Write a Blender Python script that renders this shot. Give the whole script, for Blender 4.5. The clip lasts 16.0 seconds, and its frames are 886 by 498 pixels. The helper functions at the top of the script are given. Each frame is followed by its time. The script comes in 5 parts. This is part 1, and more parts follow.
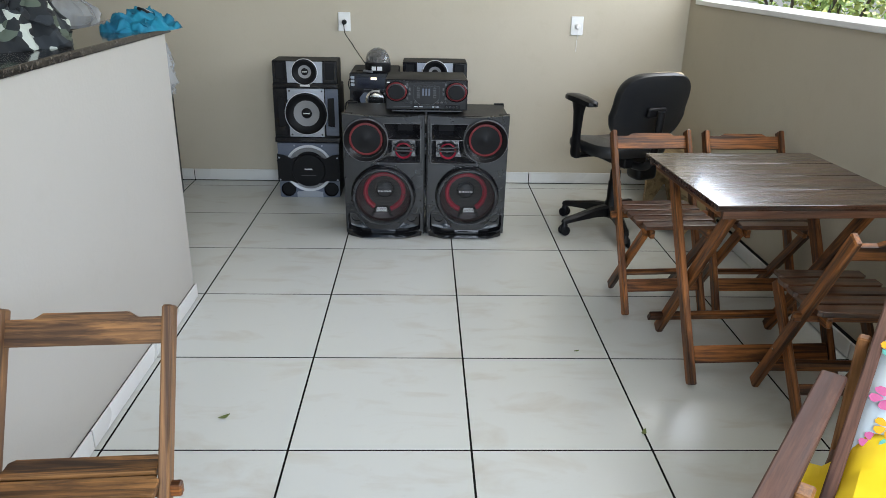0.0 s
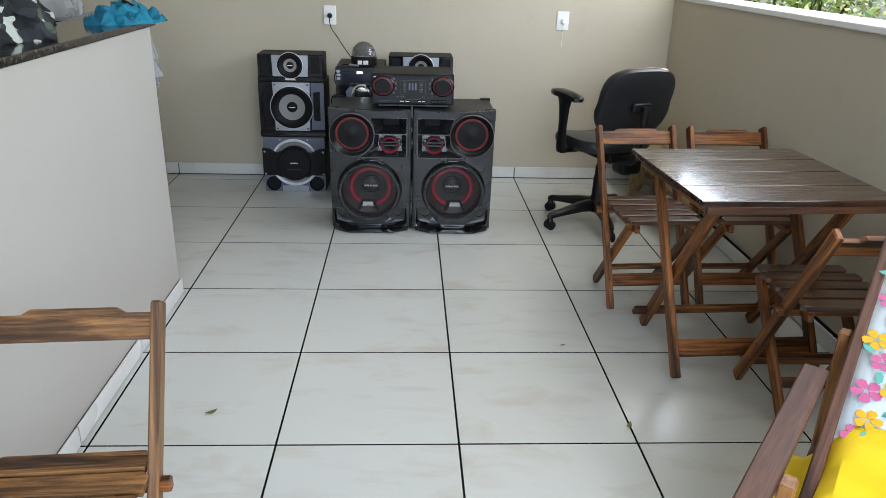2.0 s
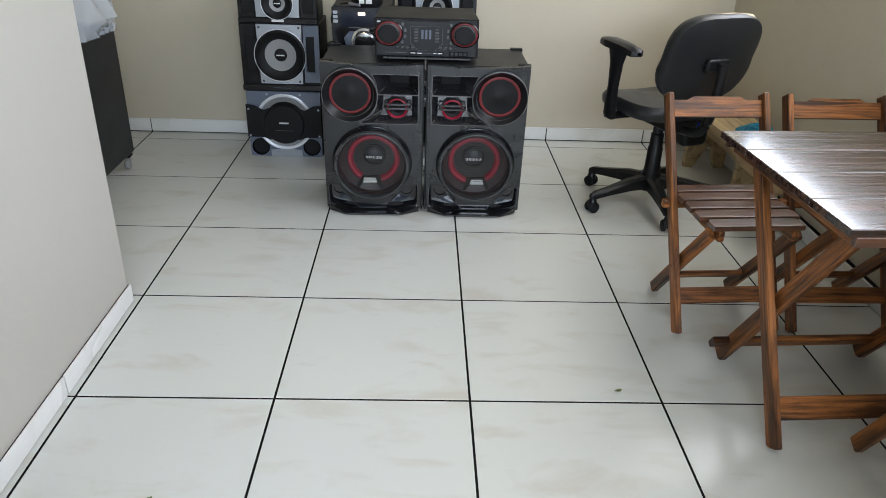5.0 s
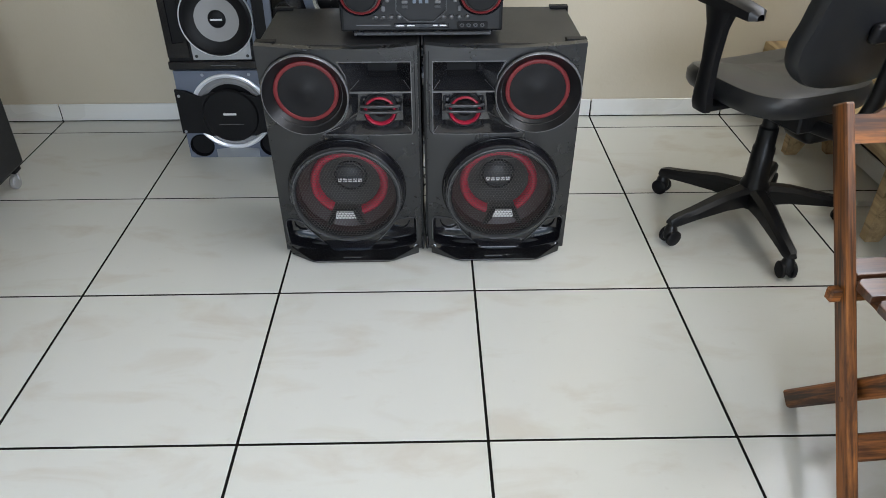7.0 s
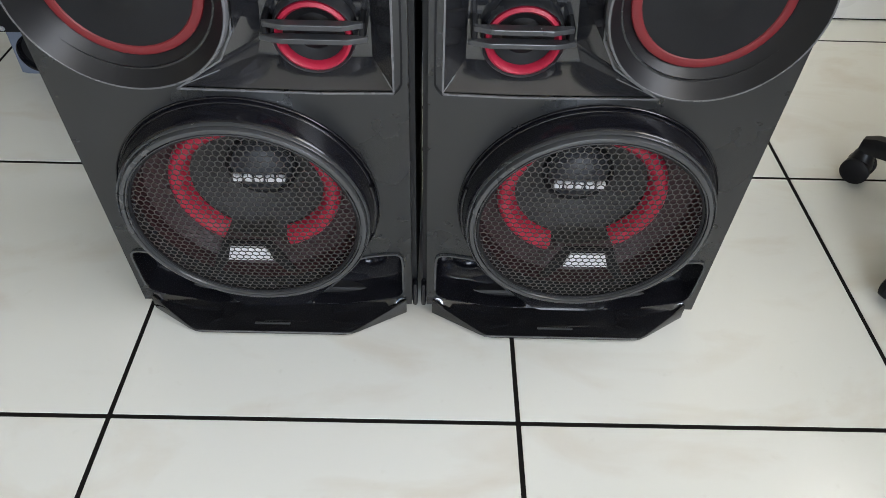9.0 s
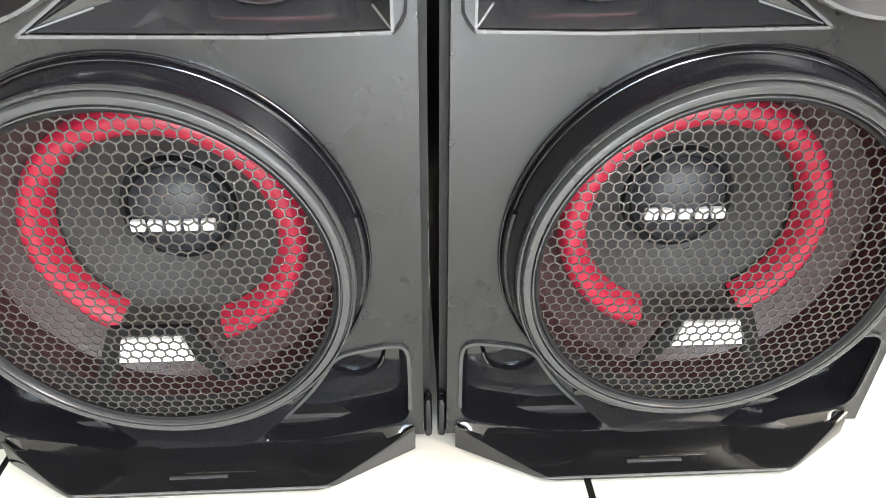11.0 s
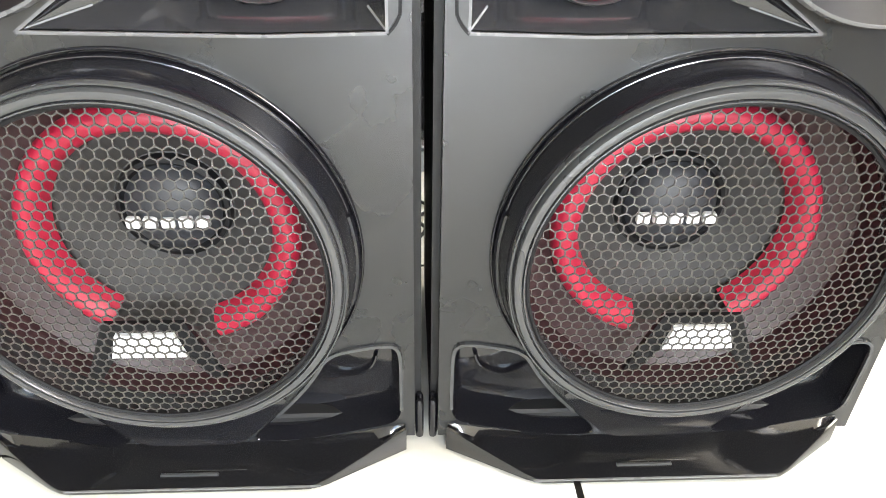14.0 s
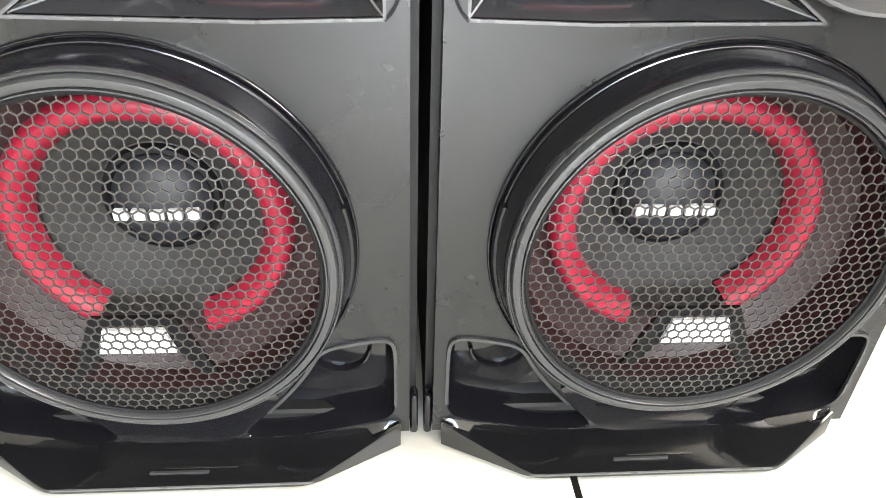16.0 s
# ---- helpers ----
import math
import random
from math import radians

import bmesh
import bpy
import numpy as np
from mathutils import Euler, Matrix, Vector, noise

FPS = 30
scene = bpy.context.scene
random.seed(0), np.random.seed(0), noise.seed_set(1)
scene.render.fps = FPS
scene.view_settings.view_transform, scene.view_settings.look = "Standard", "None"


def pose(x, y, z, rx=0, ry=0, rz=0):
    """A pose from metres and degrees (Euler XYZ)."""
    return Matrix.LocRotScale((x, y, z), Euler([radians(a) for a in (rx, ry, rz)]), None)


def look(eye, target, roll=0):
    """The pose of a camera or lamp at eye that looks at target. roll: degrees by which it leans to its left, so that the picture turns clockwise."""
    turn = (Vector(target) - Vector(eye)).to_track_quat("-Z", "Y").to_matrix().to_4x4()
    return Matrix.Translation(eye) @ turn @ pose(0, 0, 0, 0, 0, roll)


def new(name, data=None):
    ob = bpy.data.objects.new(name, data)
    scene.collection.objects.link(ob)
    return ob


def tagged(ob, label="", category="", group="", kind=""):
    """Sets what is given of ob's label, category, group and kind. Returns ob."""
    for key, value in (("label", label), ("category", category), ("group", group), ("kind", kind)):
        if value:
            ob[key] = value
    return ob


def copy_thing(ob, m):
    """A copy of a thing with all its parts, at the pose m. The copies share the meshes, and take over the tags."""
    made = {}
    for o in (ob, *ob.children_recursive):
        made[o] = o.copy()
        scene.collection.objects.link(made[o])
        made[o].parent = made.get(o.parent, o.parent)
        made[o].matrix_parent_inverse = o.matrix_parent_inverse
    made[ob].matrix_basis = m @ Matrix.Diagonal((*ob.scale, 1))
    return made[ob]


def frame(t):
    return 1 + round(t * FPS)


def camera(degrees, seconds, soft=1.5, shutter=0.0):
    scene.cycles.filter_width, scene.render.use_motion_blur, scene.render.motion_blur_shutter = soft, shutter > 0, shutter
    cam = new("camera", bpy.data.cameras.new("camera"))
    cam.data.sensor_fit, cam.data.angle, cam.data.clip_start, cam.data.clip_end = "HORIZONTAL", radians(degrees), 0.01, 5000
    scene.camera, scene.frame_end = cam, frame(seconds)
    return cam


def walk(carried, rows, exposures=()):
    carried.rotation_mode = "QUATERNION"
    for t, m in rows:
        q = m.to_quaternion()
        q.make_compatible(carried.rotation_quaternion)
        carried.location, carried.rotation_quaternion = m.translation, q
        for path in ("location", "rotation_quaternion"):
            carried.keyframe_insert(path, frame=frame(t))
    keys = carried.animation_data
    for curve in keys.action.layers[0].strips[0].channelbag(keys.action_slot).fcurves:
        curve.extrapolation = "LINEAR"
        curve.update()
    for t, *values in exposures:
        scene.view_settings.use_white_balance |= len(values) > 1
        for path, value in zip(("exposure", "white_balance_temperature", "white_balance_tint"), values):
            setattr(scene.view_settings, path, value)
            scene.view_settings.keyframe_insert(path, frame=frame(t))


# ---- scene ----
cam = camera(62.4, 16.0, soft=0.5)
PATH = [
    (0, (-0.159, -1.892, 1.417), (-0.102, -0.031, 0.686), 1.1),
    (0.5, (-0.154, -1.892, 1.419), (-0.08, -0.032, 0.687), 1.1),
    (1, (-0.15, -1.899, 1.424), (-0.094, -0.038, 0.693), 1.2),
    (1.5, (-0.158, -1.898, 1.425), (-0.091, -0.041, 0.686), 1.2),
    (2, (-0.17, -1.898, 1.424), (-0.07, -0.045, 0.678), 1.6),
    (2.5, (-0.193, -1.886, 1.414), (-0.076, -0.035, 0.667), 1.5),
    (3, (-0.213, -1.845, 1.394), (-0.043, -0.009, 0.618), 2.0),
    (3.5, (-0.216, -1.704, 1.407), (-0.084, 0.138, 0.64), 1.2),
    (4, (-0.159, -1.538, 1.405), (-0.1, 0.295, 0.606), 1.8),
    (6.5, (-0.151, -0.317, 1.295), (-0.075, 1.375, 0.232), 2.1),
    (7, (-0.121, -0.005, 1.283), (-0.093, 1.662, 0.179), -0.2),
    (7.5, (-0.098, 0.262, 1.272), (-0.152, 1.872, 0.087), 0.1),
    (8, (-0.123, 0.522, 1.203), (-0.184, 2.044, -0.093), -0.8),
    (8.5, (-0.136, 0.812, 1.083), (-0.127, 2.279, -0.276), -0.2),
    (9, (-0.1205, 1.1405, 0.8824), (-0.1005, 2.5827, -0.5031), 1.74),
    (9.5, (-0.1486, 1.3283, 0.6631), (-0.1111, 2.8355, -0.6510), 0.07),
    (10, (-0.1641, 1.3713, 0.5488), (-0.0827, 3.0732, -0.4986), -0.36),
    (12.5, (-0.1629, 1.3689, 0.5376), (-0.0824, 3.1120, -0.4397), 0.39),
    (13, (-0.1578, 1.3662, 0.5321), (-0.0792, 3.1133, -0.4382), 0.43),
    (13.5, (-0.1563, 1.3703, 0.5349), (-0.0790, 3.1133, -0.4427), 0.54),
    (14, (-0.1584, 1.3636, 0.5395), (-0.0696, 3.1072, -0.4361), 0.83),
    (14.5, (-0.1624, 1.3615, 0.5444), (-0.0743, 3.1027, -0.4356), 0.84),
    (15, (-0.1594, 1.3581, 0.5400), (-0.0905, 3.1039, -0.4333), 0.65),
    (15.5, (-0.1632, 1.3647, 0.5369), (-0.0872, 3.1019, -0.4513), 0.65),
    (16, (-0.1678, 1.3740, 0.5333), (-0.0370, 3.1060, -0.4581), 1.47),
]
EXPOSURES = [(0.0, 0.5, 6320, 11), (3.0, 0.46, 6320, 11), (4.2, 0.56, 6380, 11), (6.5, 0.9, 6450, 12), (8.5, 1.12, 6450, 12), (9.0, 1.25, 6580, 12), (9.5, 1.42, 6800, 13), (10.1, 2.27, 7050, 12), (12.4, 2.88, 7250, 12), (14.0, 2.85, 7250, 12), (16.0, 2.74, 7250, 12)]
walk(cam, [(t, look(eye, target, roll)) for t, eye, target, roll in PATH], EXPOSURES)

# ---- light ----
world = bpy.data.worlds.new("World")
scene.world = world
world.use_nodes = True
wn = world.node_tree
sky = wn.nodes.new("ShaderNodeTexSky")
sky.sky_type = "NISHITA"
sky.sun_disc = False
sky.sun_elevation = radians(74)
sky.sun_rotation = radians(75)
wn.links.new(sky.outputs[0], wn.nodes["Background"].inputs[0])
wn.nodes["Background"].inputs[1].default_value = 0.36


def sun_lamp():
    d = bpy.data.lights.new("sun", "SUN")
    d.energy, d.angle, d.color = 5.0, radians(0.6), (1.0, 0.95, 0.86)
    o = new("sun", d)
    a, e = radians(75), radians(74)
    way = Vector((math.sin(a) * math.cos(e), math.cos(a) * math.cos(e), math.sin(e)))
    o.matrix_world = look(way * 20, (0, 0, 0))


def sky_panel(name, eye, target, sx, sy, power, colour):
    d = bpy.data.lights.new(name, "AREA")
    d.shape, d.size, d.size_y, d.energy, d.color = "RECTANGLE", sx, sy, power, colour
    o = new(name, d)
    o.matrix_world = look(eye, target)


sun_lamp()
# Sky light for the window and for the unseen stretch added to it.
sky_panel("window_light", (1.60, 0.62, 1.80), (0.0, 0.55, 1.2), 4.2, 1.1, 45.0, (1.0, 0.985, 0.915))
# Added fill from behind the camera, for daylight whose source is unseen.
sky_panel("rear_fill_light", (0.35, -3.74, 1.92), (0.2, -0.4, 0.0), 1.9, 0.95, 78.0, (0.87, 0.97, 1.09))

# ---- materials ----


def mat(name, colour, rough=0.5, metal=0.0, spec=0.5, coat=0.0):
    m = bpy.data.materials.new(name)
    m.use_nodes = True
    b = m.node_tree.nodes["Principled BSDF"]
    b.inputs["Base Color"].default_value = (*colour, 1)
    b.inputs["Roughness"].default_value = rough
    b.inputs["Metallic"].default_value = metal
    b.inputs["Specular IOR Level"].default_value = spec
    b.inputs["Coat Weight"].default_value = coat
    b.inputs["Coat Roughness"].default_value = 0.08
    return m


def nodes(m):
    return m.node_tree.nodes, m.node_tree.links, m.node_tree.nodes["Principled BSDF"]


def coords(m, scale=(1, 1, 1), space="Object", wander=0.0):
    n, l, b = nodes(m)
    tc = n.new("ShaderNodeTexCoord")
    mp = n.new("ShaderNodeMapping")
    mp.inputs["Scale"].default_value = scale
    out = tc.outputs[space]
    if wander:
        info = n.new("ShaderNodeObjectInfo")
        mul = n.new("ShaderNodeVectorMath")
        mul.operation = "MULTIPLY_ADD"
        comb = n.new("ShaderNodeCombineXYZ")
        for i in range(3):
            l.new(info.outputs["Random"], comb.inputs[i])
        mul.inputs[1].default_value = (wander, wander * 1.7, wander * 0.6)
        l.new(comb.outputs[0], mul.inputs[0])
        l.new(out, mul.inputs[2])
        out = mul.outputs[0]
    l.new(out, mp.inputs["Vector"])
    return mp.outputs[0]


def noise_tex(m, vec, scale, detail=4, rough=0.5, distort=0.0):
    n, l, b = nodes(m)
    t = n.new("ShaderNodeTexNoise")
    t.inputs["Scale"].default_value = scale
    t.inputs["Detail"].default_value = detail
    t.inputs["Roughness"].default_value = rough
    t.inputs["Distortion"].default_value = distort
    l.new(vec, t.inputs["Vector"])
    return t.outputs["Fac"]


def ramp(m, fac, stops):
    n, l, b = nodes(m)
    r = n.new("ShaderNodeValToRGB")
    e = r.color_ramp.elements
    while len(e) < len(stops):
        e.new(0.5)
    for k, (p, c) in zip(e, stops):
        k.position, k.color = p, (*c, 1) if len(c) == 3 else c
    l.new(fac, r.inputs[0])
    return r.outputs[0]


def mix(m, fac, a, b2, kind="MIX"):
    n, l, b = nodes(m)
    x = n.new("ShaderNodeMix")
    x.data_type, x.blend_type = "RGBA", kind
    if isinstance(fac, float):
        x.inputs[0].default_value = fac
    else:
        l.new(fac, x.inputs[0])
    for s, v in ((6, a), (7, b2)):
        if isinstance(v, tuple):
            x.inputs[s].default_value = (*v, 1)
        else:
            l.new(v, x.inputs[s])
    return x.outputs[2]


def bump(m, height, strength=0.2, dist=0.002):
    n, l, b = nodes(m)
    k = n.new("ShaderNodeBump")
    k.inputs["Strength"].default_value = strength
    k.inputs["Distance"].default_value = dist
    l.new(height, k.inputs["Height"])
    l.new(k.outputs[0], b.inputs["Normal"])


def grey(v):
    return (v, v, v)


def rough_from(m, fac, lo, hi):
    n, l, b = nodes(m)
    l.new(ramp(m, fac, [(0.3, grey(lo)), (0.7, grey(hi))]), b.inputs["Roughness"])


def colour_from(m, out):
    n, l, b = nodes(m)
    l.new(out, b.inputs["Base Color"])


def paint_mat(name, base, dirt, grime=0.5):
    m = mat(name, base, 0.75)
    v = coords(m)
    big = noise_tex(m, v, 0.9, 4, 0.6)
    small = noise_tex(m, v, 9.0, 5, 0.65)
    c = mix(m, ramp(m, big, [(0.35, grey(0)), (0.75, grey(grime))]), base, dirt)
    c = mix(m, ramp(m, small, [(0.55, grey(0)), (0.8, grey(0.35))]), c, dirt)
    colour_from(m, c)
    bump(m, noise_tex(m, v, 60, 4, 0.6), 0.25, 0.003)
    return m


def wood_mat(name, dark, light, rough=0.4, axis=2, wander=3.0, coat=0.0):
    m = mat(name, light, rough, 0, 0.35, coat)
    s, s2 = [95, 95, 95], [24, 24, 24]
    s[axis], s2[axis] = 3.2, 1.5
    grain = noise_tex(m, coords(m, tuple(s), "Object", wander), 1.0, 6, 0.65, 0.5)
    streak = noise_tex(m, coords(m, tuple(s2), "Object", wander), 1.0, 4, 0.6, 0.8)
    middle = tuple((a * 0.45 + b * 0.55) for a, b in zip(dark, light))
    c = ramp(m, grain, [(0.32, dark), (0.5, middle), (0.68, light)])
    c = mix(m, ramp(m, streak, [(0.38, grey(0.9)), (0.52, grey(0.0))]), c, tuple(a * 0.6 for a in dark))
    c = mix(m, ramp(m, streak, [(0.58, grey(0.0)), (0.75, grey(0.55))]), c, tuple(min(1.0, a * 1.35) for a in light))
    s3 = [16, 16, 16]
    s3[axis] = 3.0
    stain = noise_tex(m, coords(m, tuple(s3), "Object", wander * 2), 1.0, 5, 0.7, 0.3)
    c = mix(m, ramp(m, stain, [(0.50, grey(0.0)), (0.62, grey(0.70))]), c, tuple(a * 1.3 for a in dark))
    colour_from(m, c)
    rough_from(m, grain, rough - 0.1, rough + 0.15)
    bump(m, grain, 0.3, 0.0008)
    return m


WALL = paint_mat("tan_wall_paint", (0.50, 0.45, 0.355), (0.42, 0.37, 0.275), 0.5)
HALF = paint_mat("pale_wall_paint", (0.405, 0.384, 0.346), (0.365, 0.342, 0.302), 0.4)
# Colour of the unseen ceiling, darkened to cut its bounce light.
CEIL = paint_mat("grey_ceiling_paint", (0.50, 0.49, 0.47), (0.44, 0.43, 0.41))
SILLM = paint_mat("white_sill_paint", (0.8, 0.8, 0.79), (0.7, 0.69, 0.67))
GROUT = mat("black_grout", (0.008, 0.0075, 0.007), 0.9, 0, 0.05)


def tile_mat(name, base, vein, rough):
    m = mat(name, base, rough, 0, 0.5)
    v = coords(m, (1, 2.4, 1), "Object", 9.0)
    n1 = noise_tex(m, v, 3.2, 5, 0.55, 0.5)
    n2 = noise_tex(m, coords(m, (1, 1, 1), "Object", 4.0), 45, 3, 0.5)
    n3 = noise_tex(m, coords(m, (1, 1, 1), "Object", 2.0), 1.5, 3, 0.5)
    c = mix(m, ramp(m, n1, [(0.53, grey(0)), (0.70, grey(0.75))]), base, vein)
    c = mix(m, ramp(m, n3, [(0.4, grey(0)), (0.7, grey(0.3))]), c, tuple(a * 0.93 for a in base))
    c = mix(m, ramp(m, n2, [(0.68, grey(0)), (0.8, grey(0.12))]), c, (0.3, 0.27, 0.22))
    colour_from(m, c)
    rough_from(m, n3, rough - 0.01, rough + 0.05)
    bump(m, noise_tex(m, coords(m), 6, 2, 0.5), 0.08, 0.002)
    return m


TILE = tile_mat("glossy_cream_tile", (0.585, 0.592, 0.555), (0.50, 0.465, 0.40), 0.2)
BASE = tile_mat("white_skirting_tile", (0.66, 0.66, 0.64), (0.58, 0.56, 0.52), 0.25)

CHAIRWOOD = wood_mat("stained_pine", (0.022, 0.008, 0.004), (0.38, 0.135, 0.033), 0.42, 2)
CHAIRWOODX = wood_mat("stained_pine_across", (0.022, 0.008, 0.004), (0.36, 0.128, 0.031), 0.42, 0)
CHAIRWOODY = wood_mat("stained_pine_slanted", (0.022, 0.008, 0.004), (0.38, 0.135, 0.033), 0.42, 1)
TABLEWOOD = wood_mat("dark_varnished_top", (0.015, 0.006, 0.004), (0.075, 0.030, 0.014), 0.24, 0, 3.0, 1.0)
TABLEWOOD.node_tree.nodes["Principled BSDF"].inputs["Coat Roughness"].default_value = 0.12
SLATWOOD = wood_mat("dark_seat_slats", (0.04, 0.016, 0.009), (0.14, 0.06, 0.028), 0.34, 0, 3.0, 0.8)
SLATWOOD.node_tree.nodes["Principled BSDF"].inputs["Coat Roughness"].default_value = 0.2
WORNSTILE = wood_mat("worn_stile_wood", (0.10, 0.05, 0.025), (0.34, 0.17, 0.065), 0.5, 2)
WORNWOOD = wood_mat("worn_chair_wood", (0.022, 0.010, 0.005), (0.38, 0.18, 0.06), 0.5, 0)
DECKWOOD = wood_mat("brown_deck_wood", (0.055, 0.022, 0.015), (0.16, 0.078, 0.052), 0.6, 2)
DECKPOST = wood_mat("honey_deck_wood", (0.13, 0.05, 0.015), (0.36, 0.16, 0.05), 0.42, 2)
RAWWOOD = wood_mat("raw_bench_wood", (0.34, 0.24, 0.125), (0.50, 0.38, 0.215), 0.7, 1)


def plastic(name, colour, rough, coat=0.0, grain=0.0, spec=0.5):
    m = mat(name, colour, rough, 0, spec, coat)
    v = coords(m)
    dust = noise_tex(m, v, 5.0, 5, 0.6)
    colour_from(m, mix(m, ramp(m, dust, [(0.5, grey(0)), (0.8, grey(0.16))]), colour, tuple(min(1, a * 1.6 + 0.012) for a in colour)))
    rough_from(m, dust, max(0.02, rough - 0.04), rough + 0.06)
    if grain:
        bump(m, noise_tex(m, v, 900, 2, 0.5), grain, 0.0006)
    return m


BAFFLE = plastic("satin_charcoal_plastic", (0.0105, 0.0112, 0.0122), 0.27, 0, 0.05, 0.58)
CAB = plastic("black_vinyl_cabinet", (0.014, 0.014, 0.0145), 0.42, 0, 0.3, 0.25)
GLOSS = plastic("gloss_black_plastic", (0.006, 0.006, 0.008), 0.15, 0.0, 0, 0.55)
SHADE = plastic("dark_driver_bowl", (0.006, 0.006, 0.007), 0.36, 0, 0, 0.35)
FOOT = plastic("polished_black_plastic", (0.007, 0.007, 0.008), 0.09, 0, 0, 0.8)
SATIN = plastic("satin_black_plastic", (0.007, 0.007, 0.009), 0.08, 0, 0, 0.85)
MATTE = plastic("matte_black_plastic", (0.0055, 0.0055, 0.0065), 0.5, 0, 0, 0.2)
RING = plastic("dark_grey_ring", (0.030, 0.031, 0.034), 0.28, 0, 0, 0.55)
EDGE = plastic("grey_edge_line", (0.10, 0.10, 0.105), 0.25)
HORN = plastic("polished_black_horn", (0.016, 0.016, 0.018), 0.11, 0.5, 0, 0.7)
RIMGREY = plastic("polished_grey_rim", (0.036, 0.037, 0.039), 0.24, 0, 0, 0.6)
CONE = plastic("paper_cone", (0.022, 0.021, 0.021), 0.65)
RED = plastic("red_translucent_plastic", (0.33, 0.011, 0.034), 0.42)
DIMRED = plastic("dim_red_plastic", (0.13, 0.006, 0.009), 0.5)
DUSTCAP = plastic("soft_dust_cap", (0.022, 0.024, 0.029), 0.52)
# Dark basket plastic with the red ring's reflected light put into its colour.
REDLIT = plastic("red_lit_basket", (0.027, 0.009, 0.011), 0.45)
GRILLE = mat("painted_steel_grille", (0.072, 0.070, 0.067), 0.35, 0.6, 0.4)
CLOTHGRILLE = mat("fine_mesh_grille", (0.010, 0.010, 0.011), 0.55, 0, 0.2)
SILVER = plastic("brushed_silver_plastic", (0.40, 0.425, 0.47), 0.32)
SILVER.node_tree.nodes["Principled BSDF"].inputs["Metallic"].default_value = 0.8
SLATE = plastic("blue_grey_plastic", (0.11, 0.13, 0.175), 0.3)
CHROME = mat("chrome", (0.75, 0.76, 0.78), 0.12, 1.0)
BRIGHTRING = mat("bright_metal_ring", (0.72, 0.74, 0.78), 0.28, 0.25)
WHITE = plastic("white_plastic", (0.78, 0.78, 0.77), 0.4)
PALEMARK = mat("silver_marking", (0.62, 0.62, 0.63), 0.35)
LEATHER = plastic("black_vinyl_upholstery", (0.012, 0.013, 0.015), 0.36, 0, 0.25, 0.5)
FOAM = mat("bare_yellow_foam", (0.55, 0.45, 0.30), 0.95)
BLACKPL = plastic("black_chair_plastic", (0.006, 0.006, 0.007), 0.36, 0, 0, 0.3)
GREYCONE = plastic("grey_cone", (0.24, 0.24, 0.245), 0.5)
BLUEBAG = mat("blue_plastic_bag", (0.02, 0.06, 0.45), 0.3)
LEAFM = mat("fallen_leaf", (0.10, 0.13, 0.03), 0.6)


def granite():
    m = mat("black_granite", (0.02, 0.018, 0.016), 0.1)
    v = coords(m)
    a = noise_tex(m, v, 90, 4, 0.7)
    colour_from(m, ramp(m, a, [(0.35, (0.008, 0.007, 0.006)), (0.55, (0.03, 0.026, 0.022)), (0.72, (0.17, 0.14, 0.11))]))
    return m


GRANITE = granite()


def cloth_mat(name, dark, light, scale=14):
    m = mat(name, light, 0.85)
    v = coords(m)
    colour_from(m, ramp(m, noise_tex(m, v, scale, 3, 0.5), [(0.35, dark), (0.65, light)]))
    bump(m, noise_tex(m, v, 420, 2, 0.5), 0.25, 0.001)
    return m


TEAL = cloth_mat("turquoise_cloth", (0.004, 0.115, 0.20), (0.008, 0.20, 0.30))
YELLOW = cloth_mat("yellow_cloth", (0.72, 0.48, 0.0), (0.86, 0.62, 0.004), 6)
FLORAL = cloth_mat("pale_blue_cloth", (0.58, 0.68, 0.74), (0.68, 0.76, 0.80), 6)
GREYCLOTH = cloth_mat("white_cloth", (0.52, 0.52, 0.52), (0.66, 0.66, 0.66))
PETALY = mat("yellow_print", (0.85, 0.42, 0.01), 0.85)
PETALP = mat("pink_print", (0.56, 0.12, 0.28), 0.85)
LEAFP = mat("green_print", (0.12, 0.42, 0.36), 0.85)


def camo():
    m = mat("camouflage_cloth", (0.1, 0.12, 0.09), 0.85)
    v = coords(m, (1, 1, 1.6))
    n, l, b = nodes(m)
    t = n.new("ShaderNodeTexVoronoi")
    t.inputs["Scale"].default_value = 24
    t.feature = "F1"
    l.new(v, t.inputs["Vector"])
    sep = n.new("ShaderNodeSeparateColor")
    l.new(t.outputs["Color"], sep.inputs[0])
    r = ramp(m, sep.outputs[0], [(0.0, (0.008, 0.010, 0.012)), (0.34, (0.075, 0.095, 0.07)), (0.62, (0.42, 0.45, 0.40)), (0.82, (0.02, 0.025, 0.03))])
    n[r.node.name].color_ramp.interpolation = "CONSTANT"
    colour_from(m, r)
    return m


CAMO = camo()


def film_mat(name, colour, clear):
    m = mat(name, colour, 0.22)
    b = m.node_tree.nodes["Principled BSDF"]
    b.inputs["Alpha"].default_value = clear
    bump(m, noise_tex(m, coords(m), 30, 4, 0.6), 0.5, 0.01)
    return m


BAG = film_mat("translucent_plastic_film", (0.62, 0.66, 0.72), 0.38)
GLASS = mat("clear_crystal", (0.88, 0.88, 0.86), 0.03)
GLASS.node_tree.nodes["Principled BSDF"].inputs["Transmission Weight"].default_value = 0.9
DISPLAY = mat("lit_display", (0.02, 0.03, 0.08), 0.2)
DISPLAY.node_tree.nodes["Principled BSDF"].inputs["Emission Color"].default_value = (1.0, 0.8, 0.5, 1)
